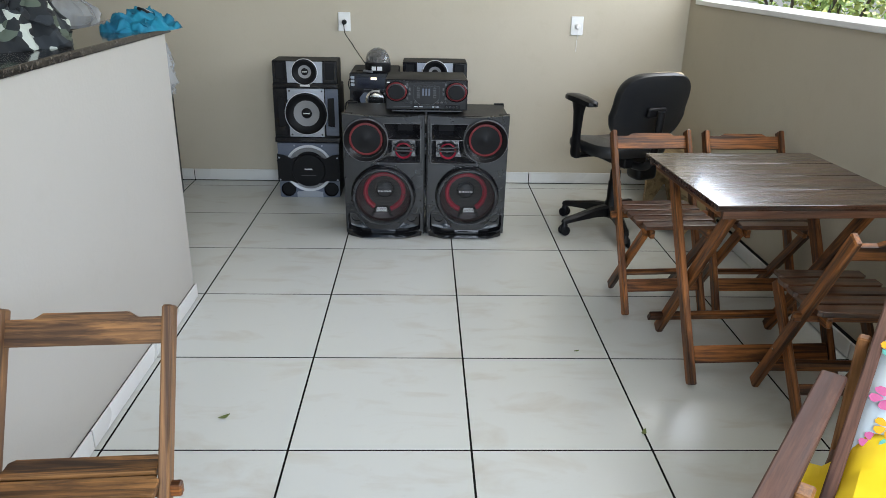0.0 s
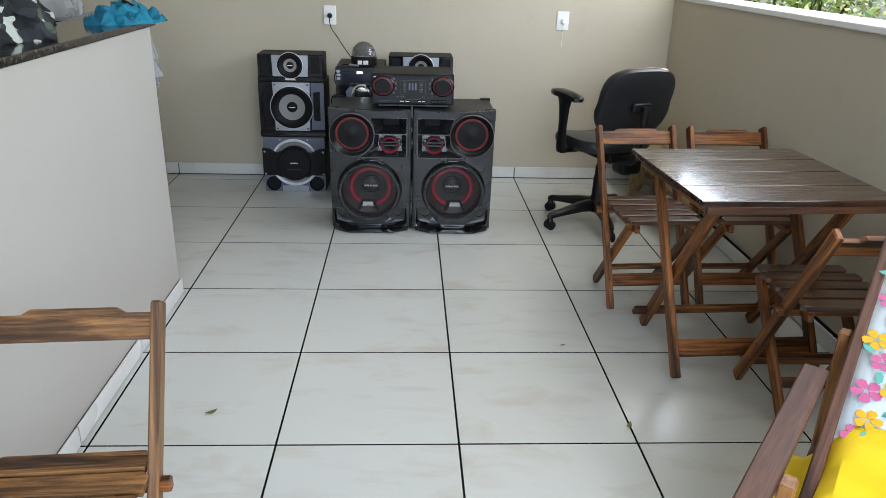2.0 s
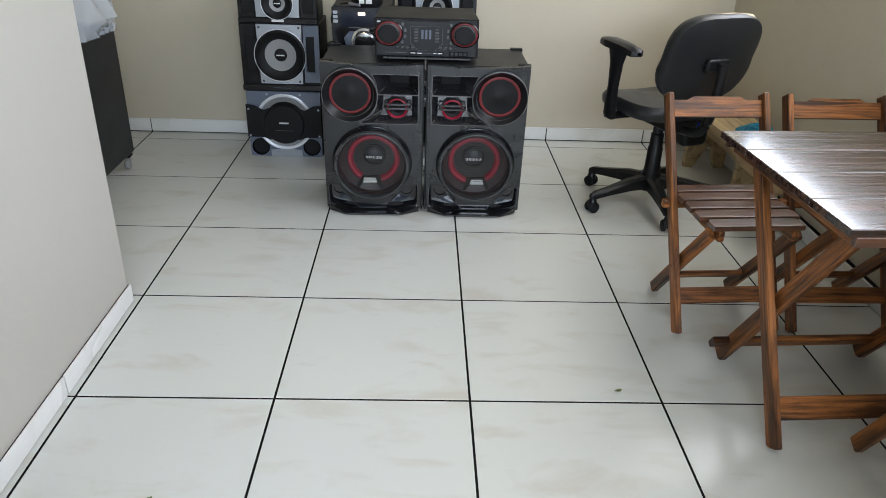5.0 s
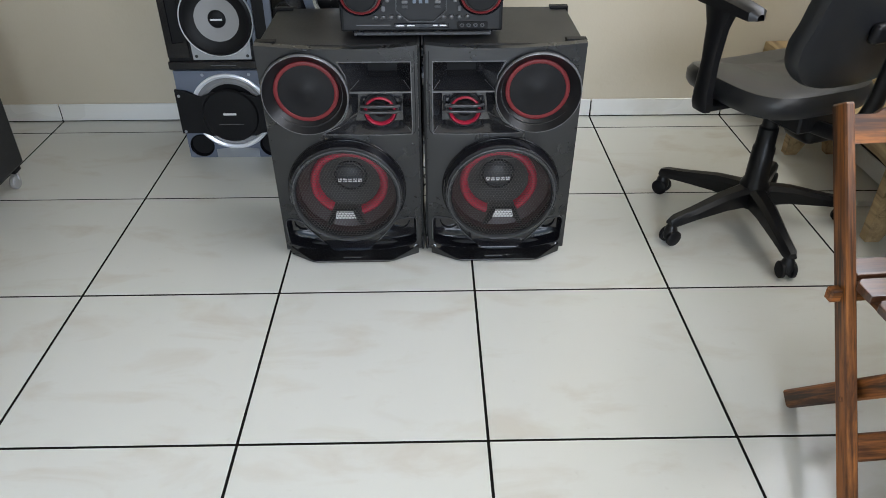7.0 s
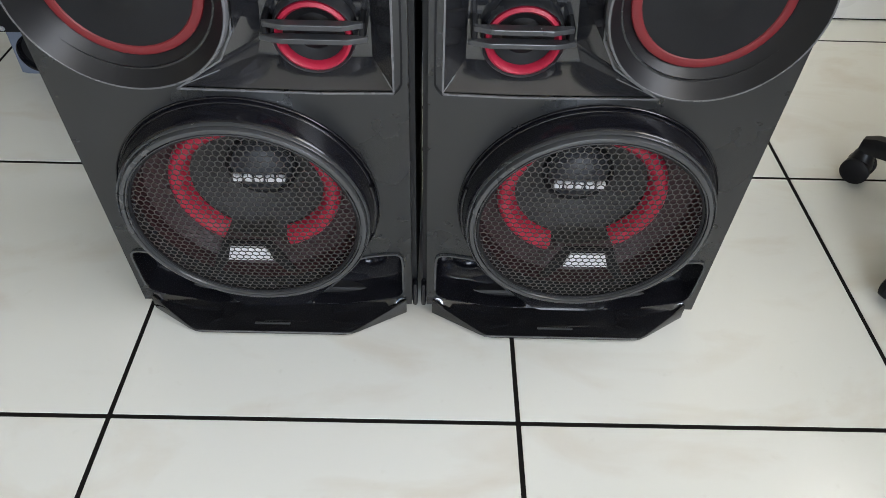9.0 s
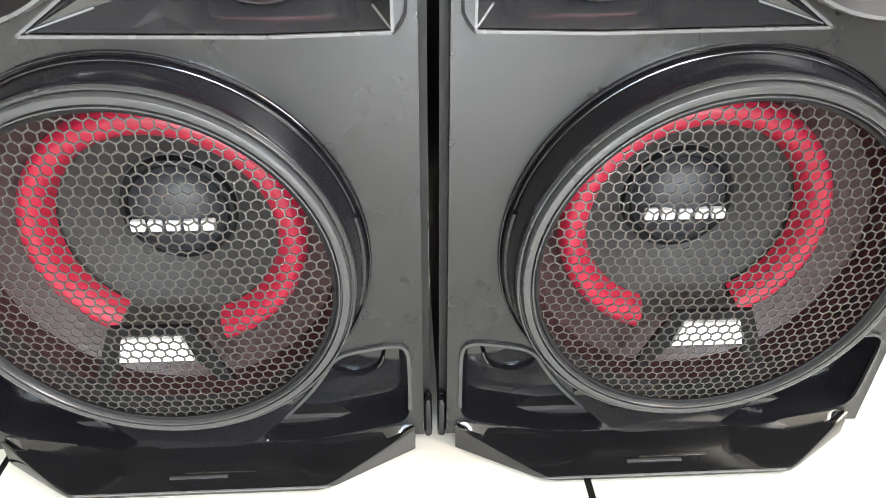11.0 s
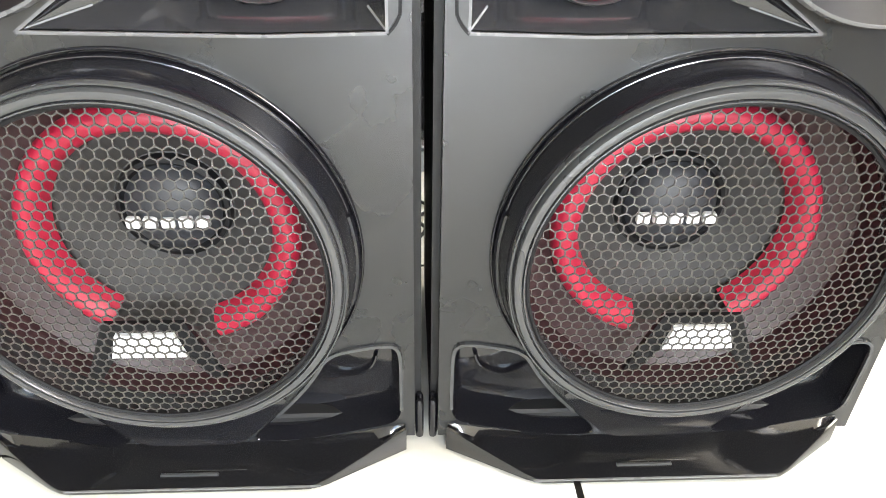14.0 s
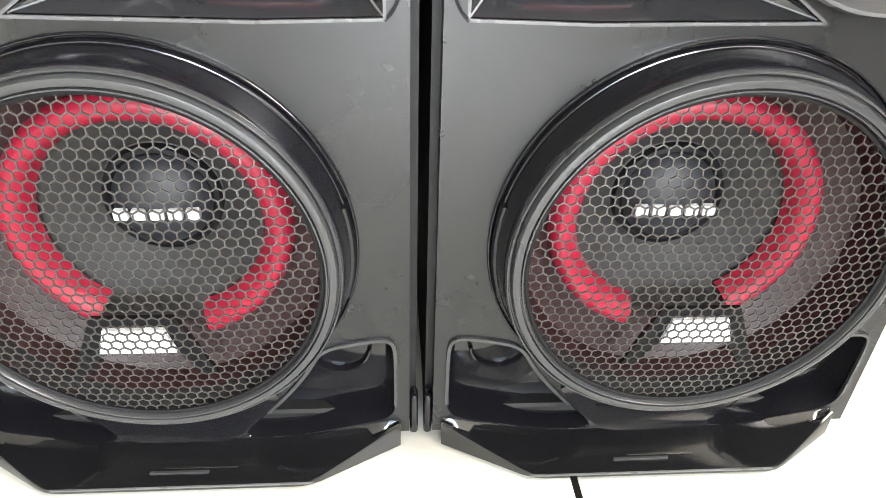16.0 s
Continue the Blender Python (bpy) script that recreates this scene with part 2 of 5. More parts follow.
DISPLAY.node_tree.nodes["Principled BSDF"].inputs["Emission Strength"].default_value = 1.6

DISPLAYGLASS = plastic("blue_black_display_glass", (0.004, 0.006, 0.018), 0.12)


def leaf_mat(name, dark, light):
    m = mat(name, light, 0.5)
    n, l, b = nodes(m)
    g = n.new("ShaderNodeNewGeometry")
    colour_from(m, ramp(m, g.outputs["Random Per Island"], [(0.0, dark), (0.6, light), (1.0, (0.58, 0.55, 0.20))]))
    b.inputs["Transmission Weight"].default_value = 0.0
    return m


LEAVES = leaf_mat("green_leaves", (0.14, 0.24, 0.04), (0.42, 0.48, 0.12))
BARK = wood_mat("bark", (0.05, 0.035, 0.025), (0.14, 0.10, 0.07), 0.8)
EARTH = paint_mat("garden_soil", (0.10, 0.08, 0.05), (0.05, 0.07, 0.02), 0.7)

# ---- mesh helpers ----


def stick(name, a, b, w, h, side, bev, material, root):
    """A wooden bar from a to b as a part of its own, its grain along its length."""
    a, b = Vector(a), Vector(b)
    d = (b - a).normalized()
    s = (Vector(side) - d * d.dot(Vector(side))).normalized()
    u = d.cross(s)
    n = (b - a).length
    o = part(name, box(B(), -w / 2, w / 2, -h / 2, h / 2, 0, n, bev), material, root)
    o.matrix_basis = Matrix.Translation(a) @ Matrix((s, u, d)).transposed().to_4x4()
    return o


def part(name, bm, material, parent=None, label="", smooth=False):
    me = bpy.data.meshes.new(name)
    bmesh.ops.recalc_face_normals(bm, faces=bm.faces)
    if smooth:
        for f in bm.faces:
            f.smooth = True
        for e in bm.edges:
            if len(e.link_faces) == 2 and e.calc_face_angle(0) > radians(38):
                e.smooth = False
    bm.to_mesh(me)
    bm.free()
    me.materials.append(material)
    o = new(name, me)
    if parent is not None:
        o.parent = parent
    if label:
        tagged(o, label)
    return o


def thing(name, label, category, m=None, group="", kind=""):
    o = new(name)
    o.empty_display_size = 0.1
    if m is not None:
        o.matrix_basis = m
    return tagged(o, label, category, group, kind)


def B():
    return bmesh.new()


def box(bm, x0, x1, y0, y1, z0, z1, bev=0.0, seg=1):
    vs = [bm.verts.new((x, y, z)) for x in (x0, x1) for y in (y0, y1) for z in (z0, z1)]
    fs = [bm.faces.new([vs[i] for i in q]) for q in ((0, 1, 3, 2), (4, 6, 7, 5), (0, 4, 5, 1), (2, 3, 7, 6), (0, 2, 6, 4), (1, 5, 7, 3))]
    if bev:
        es = list({e for f in fs for e in f.edges})
        bmesh.ops.bevel(bm, geom=es, offset=bev, segments=seg, profile=0.5, affect="EDGES")
    return bm


def beam(bm, a, b, w, h, side=(1, 0, 0), bev=0.003):
    """A bar from a to b, w wide along side and h deep across it."""
    a, b = Vector(a), Vector(b)
    d = (b - a).normalized()
    s = (Vector(side) - d * d.dot(Vector(side))).normalized()
    u = d.cross(s)
    vs = [bm.verts.new(p + s * (i * w / 2) + u * (j * h / 2)) for p in (a, b) for i, j in ((-1, -1), (1, -1), (1, 1), (-1, 1))]
    fs = [bm.faces.new([vs[i] for i in q]) for q in ((0, 3, 2, 1), (4, 5, 6, 7), (0, 1, 5, 4), (1, 2, 6, 5), (2, 3, 7, 6), (3, 0, 4, 7))]
    if bev:
        es = list({e for f in fs for e in f.edges})
        bmesh.ops.bevel(bm, geom=es, offset=bev, segments=1, profile=0.5, affect="EDGES")
    return bm


def lathe(bm, profile, centre=(0, 0, 0), axis="y", seg=48, a0=0.0, a1=360.0):
    """Turns (radius, height) points about an axis; heights run along it."""
    full = abs(a1 - a0) >= 359.9
    n = seg if full else seg + 1
    rings = []
    for i in range(n):
        a = radians(a0 + (a1 - a0) * i / seg)
        row = []
        for r, h in profile:
            c, s = r * math.cos(a), r * math.sin(a)
            p = {"y": (c, h, s), "z": (c, s, h), "x": (h, c, s)}[axis]
            row.append(bm.verts.new(Vector(p) + Vector(centre)))
        rings.append(row)
    for i in range(seg):
        p, q = rings[i], rings[(i + 1) % n]
        for k in range(len(profile) - 1):
            bm.faces.new((p[k], p[k + 1], q[k + 1], q[k]))
    bmesh.ops.remove_doubles(bm, verts=[v for r in rings for v in r], dist=1e-6)
    return bm


def tube(bm, pts, r, seg=8):
    pts = [Vector(p) for p in pts]
    rings = []
    for i, p in enumerate(pts):
        d = (pts[min(i + 1, len(pts) - 1)] - pts[max(i - 1, 0)]).normalized()
        s = d.cross(Vector((0, 0, 1)) if abs(d.z) < 0.9 else Vector((1, 0, 0))).normalized()
        u = d.cross(s)
        rings.append([bm.verts.new(p + r * (s * math.cos(2 * math.pi * k / seg) + u * math.sin(2 * math.pi * k / seg))) for k in range(seg)])
    for a, b in zip(rings, rings[1:]):
        for k in range(seg):
            bm.faces.new((a[k], a[(k + 1) % seg], b[(k + 1) % seg], b[k]))
    bm.faces.new(rings[0])
    bm.faces.new(rings[-1])
    return bm


def curve_pts(pts, n=8):
    """A smooth line through the points."""
    P = [Vector(p) for p in pts]
    out = []
    for i in range(len(P) - 1):
        a, b, c, d = P[max(i - 1, 0)], P[i], P[i + 1], P[min(i + 2, len(P) - 1)]
        for k in range(n):
            t = k / n
            out.append(0.5 * ((2 * b) + (c - a) * t + (2 * a - 5 * b + 4 * c - d) * t * t + (3 * b - a - 3 * c + d) * t ** 3))
    return out + [P[-1]]


def slab(bm, outline, y0, y1, holes=()):
    """A plate in the x-z plane with holes, from depth y0 (front) to y1."""
    loops = [outline, *holes]
    edges = []
    for lp in loops:
        vs = [bm.verts.new((x, y0, z)) for x, z in lp]
        edges += [bm.edges.new((vs[i], vs[(i + 1) % len(vs)])) for i in range(len(vs))]
    bmesh.ops.triangle_fill(bm, edges=edges, use_beauty=True)
    faces = list(bm.faces)
    ext = bmesh.ops.extrude_face_region(bm, geom=faces)
    for v in (g for g in ext["geom"] if isinstance(g, bmesh.types.BMVert)):
        v.co.y = y1
    return bm


def circle(cx, cz, r, n=48):
    return [(cx + r * math.cos(2 * math.pi * i / n), cz + r * math.sin(2 * math.pi * i / n)) for i in range(n)]


def prism(bm, outline, z0, z1, bev=0.0):
    """An upright prism from an outline in the x-y plane."""
    lo = [bm.verts.new((x, y, z0)) for x, y in outline]
    hi = [bm.verts.new((x, y, z1)) for x, y in outline]
    n = len(lo)
    fs = [bm.faces.new(lo[::-1]), bm.faces.new(hi)]
    fs += [bm.faces.new((lo[i], lo[(i + 1) % n], hi[(i + 1) % n], hi[i])) for i in range(n)]
    if bev:
        bmesh.ops.bevel(bm, geom=list({e for f in fs for e in f.edges}), offset=bev, segments=2, profile=0.5, affect="EDGES")
    return bm


def path_line(bm, pts, r=0.0012, closed=True):
    """A thin square bead along points of the x-z plane (x, y, z)."""
    p = [Vector(q) for q in pts]
    for a, b in zip(p, p[1:] + ([p[0]] if closed else [])):
        beam(bm, a, b, 2 * r, 2 * r, (0, 1, 0), 0)
    return bm


def heap(bm, c, sx, sy, sz, seed, lumps=7, n=40):
    """A crumpled pile of cloth: a folded dome over an ellipse."""
    rnd = random.Random(seed)
    ph = [(rnd.uniform(0, 6.28), rnd.uniform(2, 7), rnd.uniform(2, 7), rnd.uniform(0.3, 1)) for _ in range(lumps)]
    grid = []
    for i in range(n + 1):
        row = []
        for j in range(n):
            rr, a = i / n, 2 * math.pi * j / n
            wob = 1 + 0.13 * math.sin(3 * a + ph[0][0]) + 0.09 * math.sin(5 * a + ph[1][0]) + 0.05 * math.sin(9 * a + ph[2][0])
            x, y = rr * math.cos(a) * wob, rr * math.sin(a) * wob
            h = (1 - rr ** 2.6) * 0.75
            f = sum(w * math.sin(p + kx * x + ky * y + 1.5 * math.sin(2.2 * y + p)) for p, kx, ky, w in ph) / lumps
            h = max(0.0, h + 0.55 * abs(f) * (1 - rr ** 4) - 0.18 * abs(math.sin(5 * f + 3 * x)) * (1 - rr ** 3))
            row.append(bm.verts.new((c[0] + sx * x, c[1] + sy * y, c[2] + sz * h)))
        grid.append(row)
    for i in range(n):
        for j in range(n):
            bm.faces.new((grid[i][j], grid[i][(j + 1) % n], grid[i + 1][(j + 1) % n], grid[i + 1][j]))
    bmesh.ops.remove_doubles(bm, verts=grid[0], dist=1e-5)
    bm.faces.new(grid[n])
    return bm

# ---- structure ----
T = 0.57
XR, YB = 1.535, 2.975
H_CEIL = 2.6


def setting(name, boxes, material, label, bev=0.0):
    bm = B()
    for b in boxes:
        box(bm, *b, bev)
    return tagged(part(name, bm, material), label, name.split("_")[0], "", "structure")


setting("ground", [(-60, 60, -60, 60, -0.6, -0.25)], EARTH, "flat garden ground around the building")
setting("wall_back", [(-3.35, 1.69, YB, 3.13, 0, H_CEIL)], WALL, "tan painted plaster wall behind the loudspeakers")
# The window's near stretch, out of view, is added to admit more light.
setting("wall_right", [(XR, 1.69, -3.8, YB, 0, 1.2), (XR, 1.69, 2.83, YB, 1.2, H_CEIL), (XR, 1.69, -3.8, -1.6, 1.2, H_CEIL), (XR, 1.69, -1.6, 2.83, 2.4, H_CEIL)],
        WALL, "tan painted wall with a long open window above it")
setting("wall_left", [(-3.35, -3.2, -3.8, YB, 0, H_CEIL)], WALL, "plain painted wall closing the kitchen side")
# Unseen rear wall, added; its opening is sized to steer the fill light.
setting("wall_front", [(-3.35, -1.2, -3.95, -3.8, 0, H_CEIL), (1.35, 1.69, -3.95, -3.8, 0, H_CEIL), (-1.2, 1.35, -3.95, -3.8, 2.45, H_CEIL)], WALL,
        "unseen wall added behind the camera, open to let the fill light in")
# Ceiling out of view; the overhang is added to keep direct sun outside.
setting("ceiling", [(-3.35, 2.15, -4.4, 3.13, H_CEIL, H_CEIL + 0.12)], CEIL, "plain unseen ceiling, grey to cut the bounce light, with an overhang added against the sun")
setting("window_sill", [(1.515, 1.73, -1.6, 2.83, 1.2, 1.228)], SILLM, "white painted sill of the open window", 0.004)
setting("wall_half", [(-1.30, -1.17, -1.35, 1.10, 0, 1.14)], HALF, "pale painted half wall carrying a bar counter", 0.006)
tagged(part("counter_support", box(B(), -3.2, -1.95, 2.47, YB, 0, 1.0, 0.004), HALF), "pale masonry block below the kitchen worktop", "wall", "", "structure")


def worktop(x0, x1, y0, y1, z0, z1, label):
    bm = box(B(), x0, x1, y0, y1, z0, z1, 0.005, 2)
    tagged(part("worktop", bm, GRANITE), label, "worktop")


worktop(-1.43, -1.150, -1.37, 1.115, 1.14, 1.164, "polished black granite bar top on the half wall")
worktop(-3.2, -1.93, 2.42, 2.97, 1.0, 1.03, "polished black granite kitchen worktop against the wall")

# ---- sound system ----


def loft(bm, rows, cap=False, close=True):
    vs = [[bm.verts.new(p) for p in r] for r in rows]
    n = len(rows[0])
    for a, b in zip(vs, vs[1:]):
        for i in range(n if close else n - 1):
            bm.faces.new((a[i], a[(i + 1) % n], b[(i + 1) % n], b[i]))
    if cap:
        bm.faces.new(vs[-1])
    return bm


def hex_grille(R, pitch, wall, depth, dome, y0):
    """A honeycomb sheet inside a circle, slightly domed."""
    verts, faces = [], []
    rows = int(R / (pitch * 0.866)) + 1
    cols = int(R / pitch) + 1
    ro, ri = pitch / math.sqrt(3), pitch / math.sqrt(3) - wall / 1.732 * 1.15
    for j in range(-rows, rows + 1):
        for i in range(-cols, cols + 1):
            cx, cz = (i + (j % 2) * 0.5) * pitch, j * pitch * 0.866
            if math.hypot(cx, cz) > R - pitch * 0.1:
                continue
            k = len(verts)
            for r, back in ((ro, 0), (ri, 0), (ri, 1)):
                for q in range(6):
                    a = radians(60 * q + 30)
                    x, z = cx + r * math.cos(a), cz + r * math.sin(a)
                    y = y0 - dome * (1 - min(1, (x * x + z * z) / (R * R))) + back * depth
                    verts.append((x, y, z))
            for q in range(6):
                w = (q + 1) % 6
                faces.append((k + q, k + w, k + 6 + w, k + 6 + q))
                faces.append((k + 6 + q, k + 6 + w, k + 12 + w, k + 12 + q))
    me = bpy.data.meshes.new("grille")
    me.from_pydata(verts, [], faces)
    me.materials.append(GRILLE)
    return me


GRILLE_MESH = hex_grille(0.1480, 0.0092, 0.0010, 0.0010, 0.010, 0.0)


LEAN_F = 4.86


def eased(pts, cut=0.22, rounds=3):
    """An outline with its corners cut round."""
    for _ in range(rounds):
        out = []
        for i, (x, z) in enumerate(pts):
            for px, pz in (pts[i - 1], pts[(i + 1) % len(pts)]):
                d = math.hypot(px - x, pz - z)
                k = min(cut, 0.010 / d)
                out.append((x + (px - x) * k, z + (pz - z) * k))
        pts = out
    return pts


def loudspeaker(s, cx):
    """A tall cabinet whose front leans forward; s = 1 puts the upper driver on the minus-x side."""
    root = thing("loudspeaker", "large black party loudspeaker with red-ringed drivers standing on the tiles", "loudspeaker",
                 pose(cx, 1.915, 0), "pair of large loudspeakers")
    FR = pose(0, 0, 0, LEAN_F)

    def fpart(name, bm, material, label="", smooth=False):
        o = part(name, bm, material, root, label, smooth)
        o.matrix_basis = FR
        return o

    def f(pts):
        return [(s * x, z) for x, z in pts]

    # cabinet shell; its front edge follows the leaning front
    lx, rx = (-0.211, 0.2140) if s > 0 else (-0.2140, 0.211)
    for name, dims, bev in (("top_panel", (lx, rx, 0.02, 0.31, 0.650, 0.676), 0.003), ("base_panel", (lx, rx, 0.02, 0.31, 0.012, 0.03), 0.003),
                            ("side_panel", (lx, lx + 0.009, 0.02, 0.31, 0.0305, 0.6495), 0.0), ("side_panel", (rx - 0.009, rx, 0.02, 0.31, 0.0305, 0.6495), 0.0),
                            ("back_panel", (lx + 0.0095, rx - 0.0095, 0.295, 0.31, 0.0305, 0.6495), 0.0)):
        bm = box(B(), *dims, bev)
        for v in bm.verts:
            if v.co.y < 0.1:
                v.co.y -= 0.085 * v.co.z
        part(name, bm, CAB, root)
    for x in (-0.17, 0.17):
        for y in (0.05, 0.27):
            part("foot", lathe(B(), [(0, 0), (0.016, 0), (0.018, 0.013), (0, 0.013)], (x, y, 0), "z", 16), MATTE, root)
    # front panel with rounded openings
    top = [(-0.213, 0.686), (-0.14, 0.679), (-0.05, 0.674), (0.05, 0.673), (0.14, 0.676), (0.2072, 0.683)]
    outline = f([(-0.213, 0.018), (-0.2015, 0.018), (-0.2015, 0.006), (0.1980, 0.006), (0.1980, 0.018), (0.2072, 0.018)] + top[::-1])
    panel_hole = [(0.191, 0.637), (0.191, 0.4232), (0.103, 0.4205), (-0.060, 0.4232), (-0.002, 0.466), (0.016, 0.500), (0.0215, 0.551), (0.016, 0.6), (-0.002, 0.637)]
    port_in = eased([(0.1945, 0.039), (0.1945, 0.142), (0.129, 0.130), (0.112, 0.098), (0.092, 0.071), (0.042, 0.0155), (0.098, 0.0170), (0.142, 0.0265)])
    port_out = eased([(-0.2005, 0.041), (-0.204, 0.137), (-0.158, 0.131), (-0.136, 0.098), (-0.114, 0.071), (-0.066, 0.0155), (-0.102, 0.0170), (-0.148, 0.0265)])
    wc = (-0.007, 0.2415)
    bm = slab(B(), outline, 0.0, 0.022, [f(circle(*wc, 0.160, 64)), f(circle(-0.096, 0.551, 0.100, 56)), f(panel_hole), f(port_in), f(port_out)])
    fpart("front_panel", bm, BAFFLE, "satin charcoal front panel")
    fpart("side_strip", box(B(), min(s * 0.2060, s * 0.2128), max(s * 0.2060, s * 0.2128), 0.0225, 0.040, 0.02, 0.668, 0.003), GLOSS)
    for y in (0.006, 0.0155):
        fpart("side_rib", lathe(B(), [(0, 0.013), (0.004, 0.013), (0.0043, 0.018), (0.004, 0.058), (0.0025, 0.062), (0, 0.062)], (s * 0.2118, y, 0), "z", 12), GLOSS, "", True)
    # dark bead for the shade in the groove beside the horn panel, turning in below it
    groove = curve_pts([(s * 0.1995, -0.0004, 0.668), (s * 0.1995, -0.0004, 0.56), (s * 0.1995, -0.0004, 0.452), (s * 0.1975, -0.0004, 0.434), (s * 0.1900, -0.0004, 0.4235)], 5)
    fpart("groove_shade", path_line(B(), groove, 0.0012, False), MATTE)
    # horn panel: two sunk gloss bays with bright edges
    up = [(0.189, 0.635), (0.189, 0.554), (0.0225, 0.554), (0.017, 0.597), (0.0, 0.635)]
    upi = [(0.150, 0.605), (0.150, 0.576), (0.07, 0.576), (0.07, 0.590), (0.07, 0.605)]
    lo = [(0.189, 0.548), (0.189, 0.4255), (0.103, 0.4232), (-0.056, 0.4255), (-0.001, 0.466), (0.0215, 0.548)]
    loi = [(0.164, 0.540), (0.164, 0.4490), (0.11, 0.4475), (0.030, 0.4490), (0.038, 0.474), (0.044, 0.540)]
    bm = B()
    path_line(bm, [(x, -0.0005, z) for x, z in f([(0.190, 0.638), (0.190, 0.4242), (0.103, 0.4218), (-0.061, 0.4242), (-0.002, 0.465), (0.016, 0.50), (0.0215, 0.551), (0.016, 0.6), (-0.004, 0.638)])], 0.0011)
    path_line(bm, [(x, 0.001, z) for x, z in f([(0.0215, 0.551), (0.189, 0.551)])], 0.002, False)
    horn = fpart("horn_trim", bm, EDGE, "grey edge of the horn recess")
    for o, i, d in ((up, upi, 0.085), (lo, loi, 0.036)):
        bm = loft(B(), [[(x, 0.003, z) for x, z in f(o)], [(x, d, z) for x, z in f(i)]])
        part("horn_bay", bm, HORN, horn)
        part("bay_back", slab(B(), f(i), d - 0.0008, d + 0.004), MATTE if d > 0.05 else HORN, horn)
        for k in (0, 1, 2) if d > 0.05 else (0, 1, 3):
            (ox, oz), (ix, iz) = f(o)[k], f(i)[k]
            ridge = beam(B(), (ox, 0.0035, oz), ((ox + ix) / 2, (0.003 + d) / 2, (oz + iz) / 2), 0.0016, 0.0016, (0, 1, 0), 0)
            part("corner_ridge", ridge, EDGE, horn)
    # tweeter, low in the lower bay, behind two slats held by end caps
    c = (s * 0.1015, 0, 0.4860)
    tw = fpart("tweeter", lathe(B(), [(0.0475, 0.036), (0.0470, 0.022), (0.036, 0.023), (0.023, 0.028), (0.013, 0.020), (0.007, 0.017), (0.0, 0.0162)], c, "y", 32), MATTE, "", True)
    part("red_ring", lathe(B(), [(0.0350, 0.024), (0.0362, 0.0155), (0.0396, 0.0120), (0.0430, 0.0145), (0.0442, 0.024)], c, "y", 40), RED, tw, "red light ring", True)
    part("rim", lathe(B(), [(0.0442, 0.024), (0.0449, 0.0150), (0.0460, 0.0135), (0.0474, 0.0160), (0.0480, 0.036)], c, "y", 40), RING, tw, "silver rim", True)
    for z, w in ((0.507, 0.055), (0.490, 0.060)):
        blade = [(0.1035 - w, 0.006), (0.1035 - w * 0.6, -0.001), (0.1035 + w * 0.6, -0.001), (0.1035 + w, 0.006), (0.1035 + w, 0.011), (0.1035 - w, 0.011)]
        part("slat", prism(B(), [(s * x, y) for x, y in blade], z - 0.0034, z + 0.0034, 0.0010), RING, tw)
    for dx in (-0.0535, 0.0535):
        x = s * (0.1035 + dx)
        part("end_cap", box(B(), x - 0.0035, x + 0.0035, 0.0075, 0.036, 0.4870, 0.5100, 0.0015), MATTE, tw)
    # upper driver
    c = (-0.0945 * s, 0, 0.5490)
    mid = fpart("upper_driver", lathe(B(), [(0.1175, 0.001), (0.1165, -0.014), (0.1130, -0.017), (0.1100, -0.013), (0.097, 0.004), (0.086, 0.014)], c, "y", 64), SHADE, "", True)
    part("bezel", lathe(B(), [(0.1178, -0.011), (0.1158, -0.0165), (0.1136, -0.0175), (0.1122, -0.0155)], c, "y", 64), EDGE, mid, "grey rim", True)
    part("red_ring", lathe(B(), [(0.0885, 0.0135), (0.0870, 0.0095), (0.0830, 0.008), (0.0775, 0.009), (0.0755, 0.0115)], c, "y", 56), DIMRED, mid, "red light ring", True)
    part("mesh_cover", lathe(B(), [(0.0765, 0.0105), (0.06, 0.009), (0.030, 0.008), (0.022, 0.004), (0.0, 0.0)], c, "y", 48), CLOTHGRILLE, mid, "fine black mesh", True)
    # woofer: a gloss flank rising in two steps to a grooved grey rim round the honeycomb
    c = (wc[0] * s, 0, wc[1])
    wo = fpart("woofer", lathe(B(), [(0.1735, 0.001), (0.1733, -0.0030), (0.1727, -0.0036), (0.1719, -0.0036), (0.1713, -0.0030), (0.1709, 0.0), (0.1696, 0.0), (0.1692, -0.0055), (0.1686, -0.0065), (0.1678, -0.0068),
                                     (0.1664, -0.018), (0.1644, -0.029), (0.1630, -0.0345), (0.1615, -0.036), (0.1560, -0.034)], c, "y", 96), GLOSS, "gloss black woofer surround", True)
    part("rim", lathe(B(), [(0.1628, -0.034), (0.1626, -0.0385), (0.1618, -0.0398), (0.1607, -0.0396), (0.1600, -0.0360), (0.1592, -0.0360), (0.1586, -0.0402), (0.1574, -0.0432), (0.1550, -0.0440), (0.1523, -0.0435),
                            (0.1516, -0.0395), (0.1509, -0.0395), (0.1504, -0.0435), (0.1494, -0.0436), (0.1484, -0.0415), (0.1480, -0.036), (0.1480, -0.010)], c, "y", 96), RIMGREY, wo, "grooved grey rim", True)
    # two raised ribs on the flank, one each side
    for a0, a1 in ((-16, 14), (166, 196)):
        part("flank_rib", lathe(B(), [(0.1706, -0.004), (0.1708, -0.0095), (0.1692, -0.0115), (0.1668, -0.012)], c, "y", 12, a0, a1), GLOSS, wo, "", True)
    g = new("grille", GRILLE_MESH)
    g.parent, g.location = wo, (c[0], -0.0375, c[2])
    tagged(g, "honeycomb steel grille")
